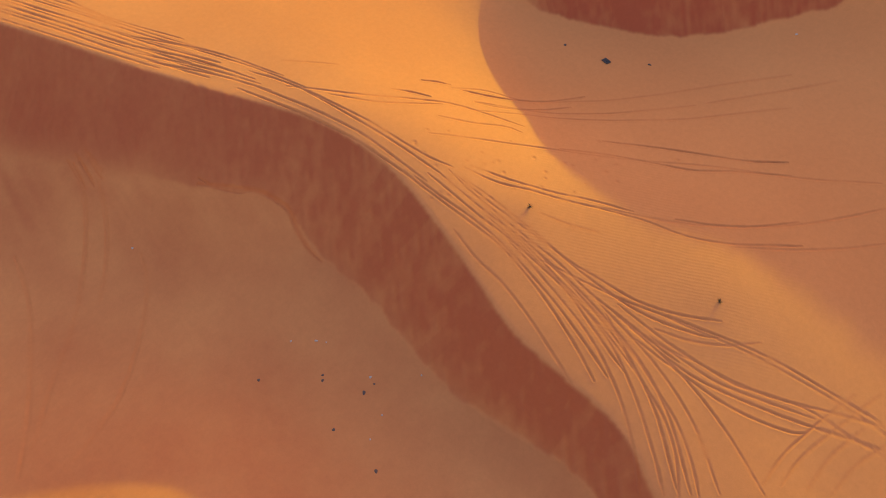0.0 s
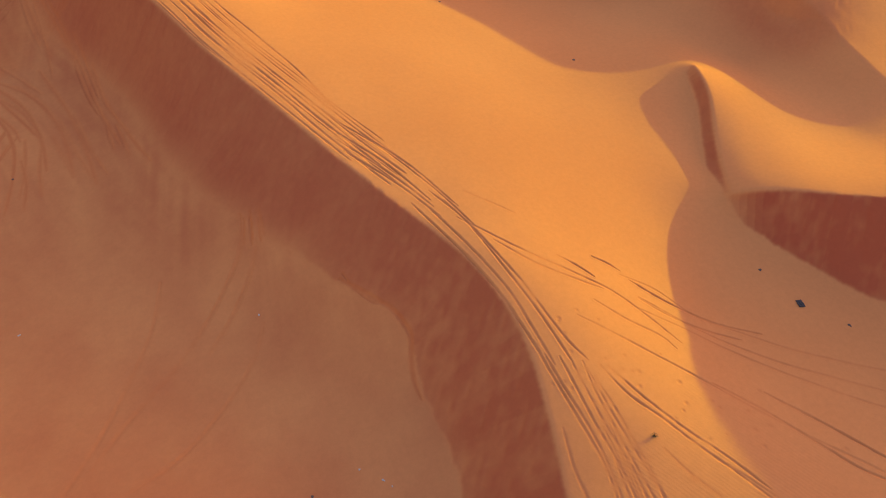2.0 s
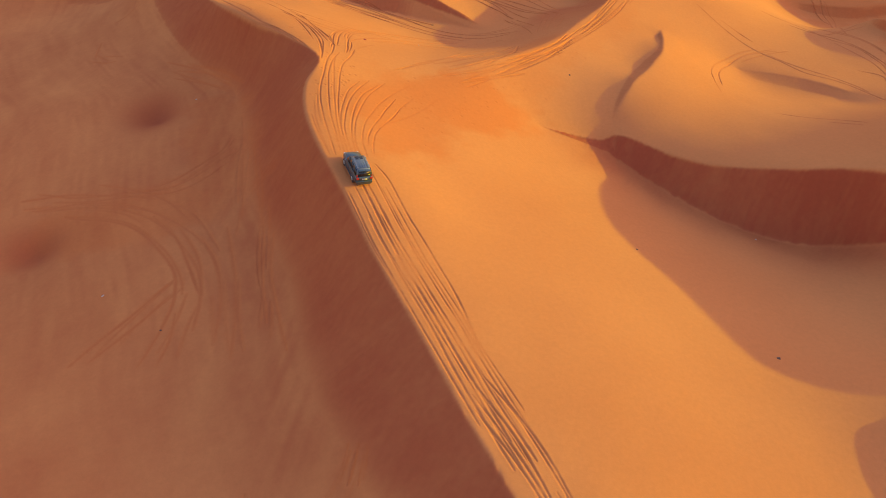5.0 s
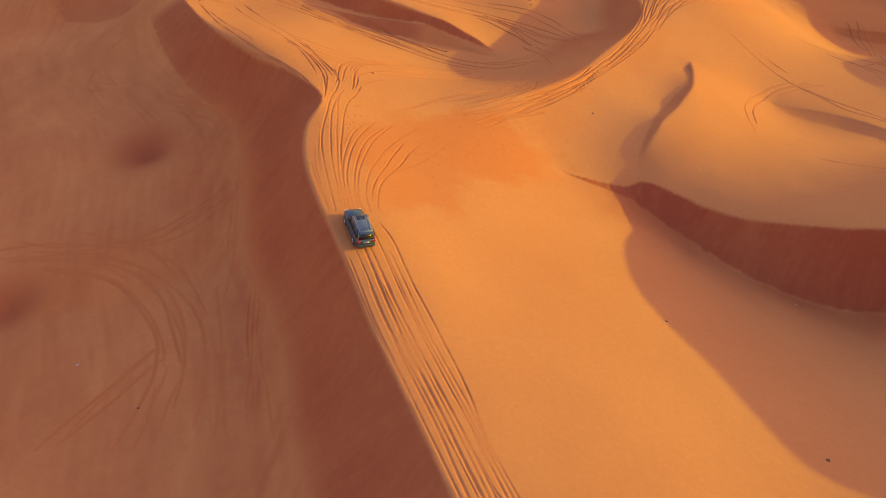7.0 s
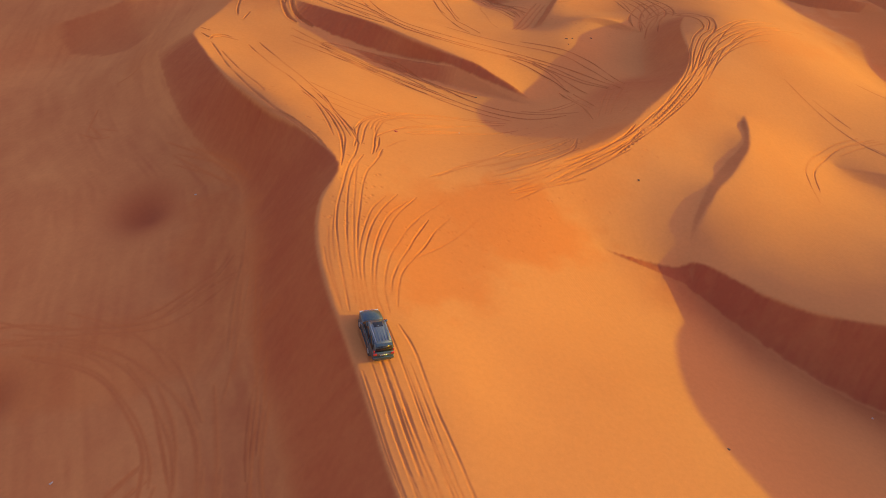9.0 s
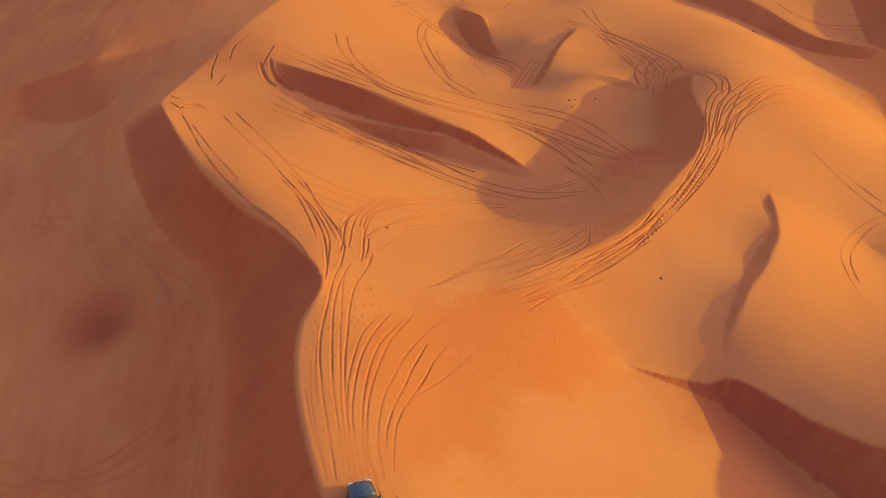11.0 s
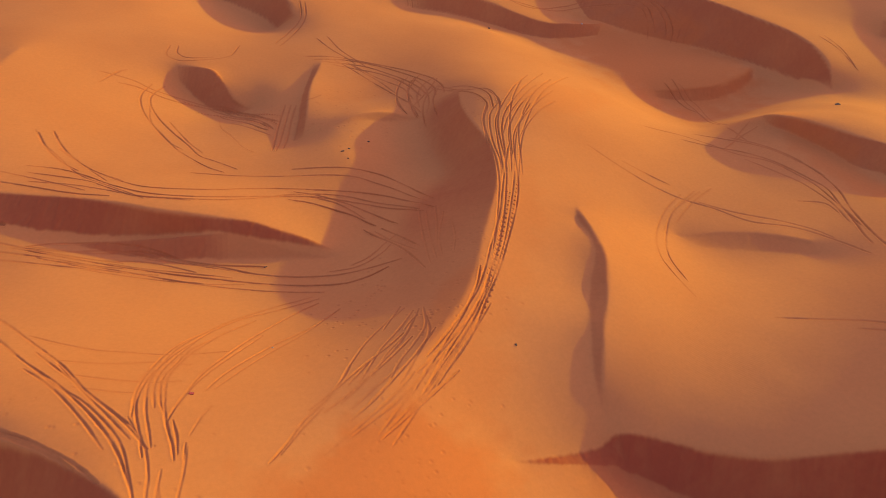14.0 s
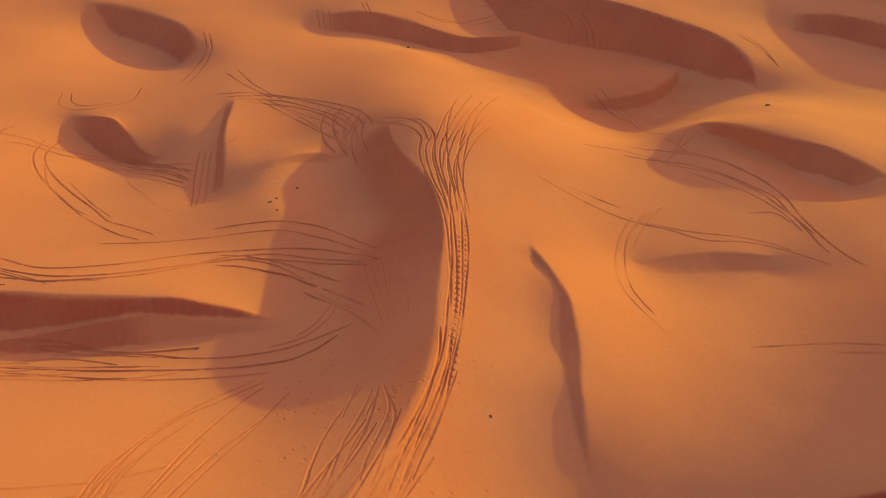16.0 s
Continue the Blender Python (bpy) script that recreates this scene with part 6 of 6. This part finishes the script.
def build_car():
    car = tagged(new("car"), "dusty slate-blue four-wheel-drive estate car with roof rails", "car")
    # lower body with wheel openings suggested by dark arches
    bm = bmesh.new()
    prof = [(-2.42, 0.80, 0.50, 0.98), (-2.36, 0.88, 0.40, 1.08), (-2.15, 0.935, 0.36, 1.12), (-1.4, 0.955, 0.36, 1.13), (-0.4, 0.96, 0.34, 1.12), (0.6, 0.96, 0.34, 1.11),
            (1.05, 0.955, 0.36, 1.12), (1.5, 0.945, 0.36, 1.10), (2.0, 0.92, 0.38, 1.04), (2.3, 0.86, 0.42, 0.95), (2.44, 0.74, 0.48, 0.82)]
    loft(bm, [body_ring(*p) for p in prof])
    body = part("body", bm, CAR_PAINT, car, "slate-blue metallic paint with dust")
    # bonnet
    bm = bmesh.new()
    rings = []
    for x, half, z in ((1.02, 0.80, 1.135), (1.25, 0.80, 1.165), (1.7, 0.78, 1.145), (2.1, 0.74, 1.08), (2.3, 0.68, 0.99)):
        rings.append([(x, half, z - 0.05), (x, half - 0.04, z), (x, half * 0.55, z + 0.015), (x, half * 0.5, z + 0.03), (x, 0, z + 0.035), (x, -half * 0.5, z + 0.03),
                      (x, -half * 0.55, z + 0.015), (x, -half + 0.04, z), (x, -half, z - 0.05)])
    loft(bm, rings)
    part("bonnet", bm, CAR_PAINT, car)
    # cabin with pillars, then the roof skin
    bm = bmesh.new()
    cab = []
    for x, zb, zt, hb, ht in ((-2.30, 1.05, 1.12, 0.84, 0.80), (-2.16, 1.05, 1.62, 0.86, 0.70), (-1.98, 1.05, 1.80, 0.88, 0.68), (-1.2, 1.06, 1.86, 0.89, 0.70), (-0.2, 1.06, 1.88, 0.89, 0.71),
                              (0.35, 1.06, 1.83, 0.89, 0.69), (0.62, 1.06, 1.66, 0.89, 0.71), (1.10, 1.07, 1.16, 0.86, 0.80)):
        mid = (zb + zt) / 2
        sec = [(hb, zb), ((hb + ht) / 2 + 0.015, mid), (ht + 0.02, zt - 0.06), (ht - 0.05, zt - 0.01), (ht * 0.5, zt + 0.005)]
        cab.append([(x, y, z) for y, z in sec] + [(x, -y, z) for y, z in sec[::-1]])
    loft(bm, cab)
    part("cabin", bm, CAR_PAINT, car)
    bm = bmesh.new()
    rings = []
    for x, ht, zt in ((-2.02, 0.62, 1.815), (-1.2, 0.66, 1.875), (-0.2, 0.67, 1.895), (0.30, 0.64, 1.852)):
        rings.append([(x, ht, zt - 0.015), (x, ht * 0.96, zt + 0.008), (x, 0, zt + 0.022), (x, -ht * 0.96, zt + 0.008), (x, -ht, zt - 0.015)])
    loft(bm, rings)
    roof = part("roof", bm, ROOF_PAINT, car, "roof skin in a greyer paint that stands for reflected sky")
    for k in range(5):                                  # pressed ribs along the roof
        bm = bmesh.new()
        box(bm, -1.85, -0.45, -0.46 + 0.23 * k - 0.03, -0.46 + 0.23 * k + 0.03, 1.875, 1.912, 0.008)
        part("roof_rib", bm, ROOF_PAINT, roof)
    bm = bmesh.new()
    box(bm, -0.36, 0.16, -0.40, 0.40, 1.880, 1.915, 0.01)
    part("sunroof", bm, GLASS, roof, "dark glass sunroof")
    # glass
    bm = bmesh.new()
    panel(bm, [(1.04, 0.76, 1.17), (1.04, -0.76, 1.17), (0.42, -0.60, 1.79), (0.42, 0.60, 1.79)], (0.7, 0, 0.7), 0.03)
    part("windscreen", bm, SCREEN, car)
    bm = bmesh.new()
    panel(bm, [(-2.29, 0.70, 1.16), (-2.29, -0.70, 1.16), (-2.10, -0.60, 1.68), (-2.10, 0.60, 1.68)], (-0.9, 0, 0.35), 0.035)
    rear = part("rear_window", bm, GLASS, car)
    bm = bmesh.new()
    box(bm, -2.30, -2.27, -0.05, 0.35, 1.20, 1.225)
    part("wiper", bm, BLACK_TRIM, rear)
    for s in (1, -1):
        for x0, x1, x2, x3 in ((0.95, 0.10, 0.10, 0.52), (0.04, -0.92, -0.92, 0.04), (-0.98, -1.98, -1.86, -0.98)):
            bm = bmesh.new()
            panel(bm, [(x0, s * 0.885, 1.15), (x1, s * 0.885, 1.15), (x2, s * 0.735, 1.74), (x3, s * 0.735, 1.74)], (0, s * 0.97, 0.24), 0.03)
            part("side_window", bm, GLASS, car)
        # doors as slightly proud panels, with handles
        for x0, x1 in ((0.93, -0.10), (-0.14, -1.20)):
            bm = bmesh.new()
            box(bm, x1, x0, s * 0.955 - 0.012, s * 0.955 + 0.012, 0.50, 1.02, 0.01)
            door = part("door", bm, CAR_PAINT, car)
            bm = bmesh.new()
            box(bm, x1 + 0.06, x1 + 0.26, s * 0.975 - 0.018, s * 0.975 + 0.018, 0.92, 0.955, 0.006)
            part("door_handle", bm, CHROME, door)
        bm = bmesh.new()
        box(bm, -1.05, 1.0, s * 0.93 - 0.07, s * 0.93 + 0.07, 0.28, 0.36, 0.02)
        part("running_board", bm, CLADDING, car)
        # roof rail on three feet
        bm = bmesh.new()
        box(bm, -1.90, 0.22, s * 0.63 - 0.02, s * 0.63 + 0.02, 1.935, 1.965, 0.008)
        for fx in (-1.85, -0.85, 0.17):
            box(bm, fx - 0.06, fx + 0.06, s * 0.63 - 0.016, s * 0.63 + 0.016, 1.85, 1.94, 0.004)
        part("roof_rail", bm, CHROME, car, "satin metal roof rail")
        bm = bmesh.new()
        box(bm, 0.72, 0.90, s * 1.05 - 0.10, s * 1.05 + 0.10, 1.10, 1.26, 0.03)
        mirror = part("wing_mirror", bm, CAR_PAINT, car)
        bm = bmesh.new()
        box(bm, 0.712, 0.722, s * 1.05 - 0.08, s * 1.05 + 0.08, 1.12, 1.24)
        part("mirror_glass", bm, CHROME, mirror)
        bm = bmesh.new()
        box(bm, 2.18, 2.42, s * 0.64 - 0.16, s * 0.64 + 0.16, 0.80, 0.95, 0.04)
        part("headlight", bm, LAMP_CLEAR, car, "clear headlight")
        bm = bmesh.new()
        box(bm, -2.44, -2.28, s * 0.72 - 0.14, s * 0.72 + 0.14, 0.88, 1.08, 0.03)
        part("tail_light", bm, LAMP_RED, car, "red tail light")
        bm = bmesh.new()
        box(bm, -2.30, -2.14, s * 0.78 - 0.05, s * 0.78 + 0.05, 1.10, 1.30, 0.02)
        part("tail_light", bm, LAMP_RED, car, "red tail light")
        # wheels in dark arches
        for wx in (-1.42, 1.43):
            bm = bmesh.new()
            bmesh.ops.create_cone(bm, cap_ends=True, segments=28, radius1=0.46, radius2=0.46, depth=0.20, matrix=Matrix.Translation((wx, s * 0.875, 0.42)) @ Matrix.Rotation(radians(90), 4, 'X'))
            part("wheel_arch", bm, CLADDING, car)
            bm = bmesh.new()
            m = Matrix.Translation((wx, s * 0.865, 0.37)) @ Matrix.Rotation(radians(90), 4, 'X')
            ring = []
            for rad, yy in ((0.24, -0.13), (0.33, -0.135), (0.37, -0.09), (0.378, 0.0), (0.37, 0.09), (0.33, 0.135), (0.24, 0.13)):
                ring.append([m @ Vector((rad * math.cos(a), rad * math.sin(a), yy)) for a in np.linspace(0, 2 * math.pi, 28, endpoint=False)])
            loft(bm, ring, cap=False)
            wheel = part("wheel", bm, RUBBER, car, "sandy black tyre")
            bm = bmesh.new()
            out_y = s * (0.865 + 0.115)
            bmesh.ops.create_cone(bm, cap_ends=True, segments=24, radius1=0.25, radius2=0.25, depth=0.02, matrix=Matrix.Translation((wx, out_y - s * 0.05, 0.37)) @ Matrix.Rotation(radians(90), 4, 'X'))
            part("brake_disc", bm, CLADDING, wheel)
            bm = bmesh.new()
            for k in range(6):
                a = k * math.pi / 3
                c, d = math.cos(a), math.sin(a)
                q = []
                for r0, w0 in ((0.03, 0.04), (0.245, 0.055)):
                    for sw in (-1, 1):
                        q.append((wx + c * r0 - d * w0 * sw, d * r0 + c * w0 * sw + 0.37))
                quad = [q[0], q[1], q[3], q[2]]
                panel(bm, [(px, out_y, pz) for px, pz in quad], (0, 1, 0), 0.012)
            bmesh.ops.create_cone(bm, cap_ends=True, segments=16, radius1=0.06, radius2=0.05, depth=0.04, matrix=Matrix.Translation((wx, out_y, 0.37)) @ Matrix.Rotation(radians(90), 4, 'X'))
            rim_ring = []
            mr = Matrix.Translation((wx, out_y - s * 0.005, 0.37)) @ Matrix.Rotation(radians(90), 4, 'X')
            for rad, yy in ((0.235, -0.02), (0.262, -0.02), (0.262, 0.02), (0.235, 0.02), (0.235, -0.02)):
                rim_ring.append([mr @ Vector((rad * math.cos(a), rad * math.sin(a), yy)) for a in np.linspace(0, 2 * math.pi, 28, endpoint=False)])
            loft(bm, rim_ring, cap=False)
            part("rim", bm, ALLOY, wheel, "pale alloy rim")
    # bumpers, grille, tailgate fittings
    bm = bmesh.new()
    box(bm, 2.26, 2.50, -0.80, 0.80, 0.40, 0.66, 0.07)
    part("front_bumper", bm, CAR_PAINT, car)
    bm = bmesh.new()
    for k in range(3):
        box(bm, 2.42, 2.475, -0.42, 0.42, 0.72 + 0.06 * k, 0.755 + 0.06 * k, 0.01)
    part("grille", bm, CHROME, car)
    bm = bmesh.new()
    box(bm, -2.52, -2.26, -0.86, 0.86, 0.42, 0.68, 0.06)
    bumper = part("rear_bumper", bm, CAR_PAINT, car)
    bm = bmesh.new()
    box(bm, -2.50, -2.30, -0.70, 0.70, 0.30, 0.43, 0.03)
    part("lower_guard", bm, CLADDING, bumper)
    bm = bmesh.new()
    box(bm, -2.30, -1.98, -0.64, 0.64, 1.77, 1.82, 0.02)
    part("roof_spoiler", bm, CAR_PAINT, car)
    bm = bmesh.new()
    box(bm, -2.455, -2.435, -0.27, 0.27, 0.82, 0.95)
    plate = part("number_plate", bm, PLATE, car, "white plate with plain dark bars")
    for k in range(3):
        bm = bmesh.new()
        box(bm, -2.462, -2.457, -0.2 + 0.15 * k, -0.1 + 0.15 * k, 0.85, 0.92)
        part("plate_bar", bm, BLACK_TRIM, plate)
    bm = bmesh.new()
    box(bm, -2.44, -2.40, -0.45, 0.45, 0.985, 1.015, 0.008)
    part("tailgate_trim", bm, CHROME, car)
    return car


def stand_on_sand(x, y, heading, size):
    """Pose of a thing of that half length and half width resting on the sand, its front to heading (degrees from +x)."""
    c, s = math.cos(radians(heading)), math.sin(radians(heading))
    la, wa = size
    f, b = ground_z(x + c * la, y + s * la), ground_z(x - c * la, y - s * la)
    l, r = ground_z(x - s * wa, y + c * wa), ground_z(x + s * wa, y - c * wa)
    ahead = Vector((c * 2 * la, s * 2 * la, f - b)).normalized()
    left = Vector((-s * 2 * wa, c * 2 * wa, l - r))
    left = (left - ahead * left.dot(ahead)).normalized()
    m = Matrix((ahead, left, ahead.cross(left))).transposed().to_4x4()
    m.translation = (x, y, max((f + b) / 2, (l + r) / 2))
    return m


car = build_car()
car.matrix_world = stand_on_sand(-4.35, -34.45, 107, (1.42, 0.86))
car.location.z -= 0.04


# ---- litter and stones ----
STONE = paint("dark_stone", (0.10, 0.06, 0.045), 0.9, grain=0.6)
SHRUB = paint("dry_shrub", (0.12, 0.07, 0.035), 0.9, grain=0.3)
PALE = paint("bleached_scrap", (0.46, 0.36, 0.28), 0.8, grain=0.3)
CLOTH = paint("dark_rag", (0.035, 0.030, 0.030), 0.9, grain=0.3)
RED_CLOTH = paint("red_scrap", (0.45, 0.06, 0.06), 0.8, grain=0.2)


def stone(x, y, r, mat, label, seed, name="stone", category="stone"):
    rnd = random.Random(seed)
    bm = bmesh.new()
    bmesh.ops.create_icosphere(bm, subdivisions=2, radius=r)
    ph = [rnd.uniform(0, 6) for _ in range(3)]
    for v in bm.verts:
        k = 1 + 0.22 * math.sin(7 * v.co.x / r * 0.5 + ph[0]) + 0.18 * math.sin(5 * v.co.y / r * 0.6 + ph[1]) + rnd.uniform(-0.06, 0.06)
        v.co = Vector((v.co.x * k * 1.3, v.co.y * k, v.co.z * k * 0.55))
    ob = part(name, bm, mat, None, smooth=False)
    ob.matrix_world = Matrix.Translation((x, y, ground_z(x, y) + r * 0.15)) @ Matrix.Rotation(rnd.uniform(0, 6), 4, 'Z')
    return tagged(ob, label, category)


def dry_shrub(x, y, r, seed):
    """A dead tuft: bent twigs from one root."""
    rnd = random.Random(seed)
    bm = bmesh.new()
    for _ in range(26):
        a, e = rnd.uniform(0, 2 * math.pi), rnd.uniform(0.3, 1.3)
        p = Vector((0, 0, -0.03))
        d = Vector((math.cos(a) * math.cos(e), math.sin(a) * math.cos(e), math.sin(e)))
        rings = []
        for k in range(4):
            w = 0.022 * (1 - k / 4.5)
            rings.append([p + Vector((w, 0, 0)), p + Vector((-w * 0.5, w, 0)), p + Vector((-w * 0.5, -w, 0))])
            p = p + d * (r * rnd.uniform(0.25, 0.4))
            d = (d + Vector((rnd.uniform(-0.4, 0.4), rnd.uniform(-0.4, 0.4), rnd.uniform(-0.35, 0.15)))).normalized()
        loft(bm, rings)
    ob = part("dry_shrub", bm, SHRUB, None, smooth=False)
    ob.location = (x, y, ground_z(x, y))
    return tagged(ob, "small dead brown shrub half buried in sand", "shrub")


def scrap(x, y, w, h, mat, label, seed, name="rag"):
    """A crumpled flat piece lying on the sand."""
    rnd = random.Random(seed)
    bm = bmesh.new()
    n = 6
    g = [[bm.verts.new(((i / n - 0.5) * w + rnd.uniform(-0.04, 0.04) * w, (j / n - 0.5) * h + rnd.uniform(-0.04, 0.04) * h, 0.05 + rnd.uniform(0, 0.10) * w)) for j in range(n + 1)] for i in range(n + 1)]
    for i in range(n):
        for j in range(n):
            bm.faces.new((g[i][j], g[i + 1][j], g[i + 1][j + 1], g[i][j + 1]))
    r = bmesh.ops.extrude_face_region(bm, geom=list(bm.faces))
    bmesh.ops.translate(bm, vec=(0, 0, -0.07), verts=[v for v in r["geom"] if isinstance(v, bmesh.types.BMVert)])
    ob = part(name, bm, mat, None, smooth=False)
    ob.matrix_world = stand_on_sand(x, y, rnd.uniform(0, 360), (0.3, 0.3))
    return tagged(ob, label, "litter")


scrap(34.3, -91.6, 0.75, 0.5, CLOTH, "crumpled dark rag lying on shaded sand", 1)
scrap(-3.5, -1.6, 0.38, 0.25, RED_CLOTH, "small red scrap of cloth on rutted sand", 2)
for k, (sx, sy, sr) in enumerate(((17.3, -112.1, 0.28), (14.8, -96.8, 0.32))):
    dry_shrub(sx, sy, sr, k)
DARK_SOUTH = [(36.4, -95, 0.12), (33.8, -87.3, 0.12), (-7.9, -88.9, 0.1), (-4.5, -92.3, 0.09), (-4.8, -92.6, 0.1), (-3.5, -95.7, 0.12), (-2.5, -95.8, 0.08), (-7, -96, 0.1), (-7.2, -100.4, 0.12),
              (33.9, -56.3, 0.13), (25, -40.7, 0.1), (-24, -47.2, 0.1)]
DARK_NORTH = [(7.4, 20.4, 0.13), (25.2, -5, 0.12), (107, 25.3, 0.34), (72.7, 85.4, 0.28), (23.5, 38.9, 0.16), (24.6, 39.4, 0.13), (23.5, 36.7, 0.12), (28.1, 41, 0.15)]
for k, (sx, sy, sr) in enumerate(DARK_SOUTH + DARK_NORTH):
    stone(sx, sy, sr, STONE, "small dark stone lying on the sand", 10 + k)
PALE_BITS = [(-6.9, -72.8, 0.09), (-4.1, -88.4, 0.07), (-2.8, -89.9, 0.09), (-2.4, -90.6, 0.06), (-2.3, -95.2, 0.09), (0.3, -98.1, 0.07), (-3.9, -97.9, 0.07), (-5.8, -98.5, 0.06), (47.6, -103.8, 0.1),
             (-25.4, -65.9, 0.09), (-30.7, -42.2, 0.11), (-27.2, -5.5, 0.12), (42.6, -34, 0.1), (4.2, 3.9, 0.1), (92.9, 79.9, 0.22)]
for k, (sx, sy, sr) in enumerate(PALE_BITS):
    stone(sx, sy, sr, PALE, "small bleached scrap on the sand", 60 + k, "scrap", "litter")
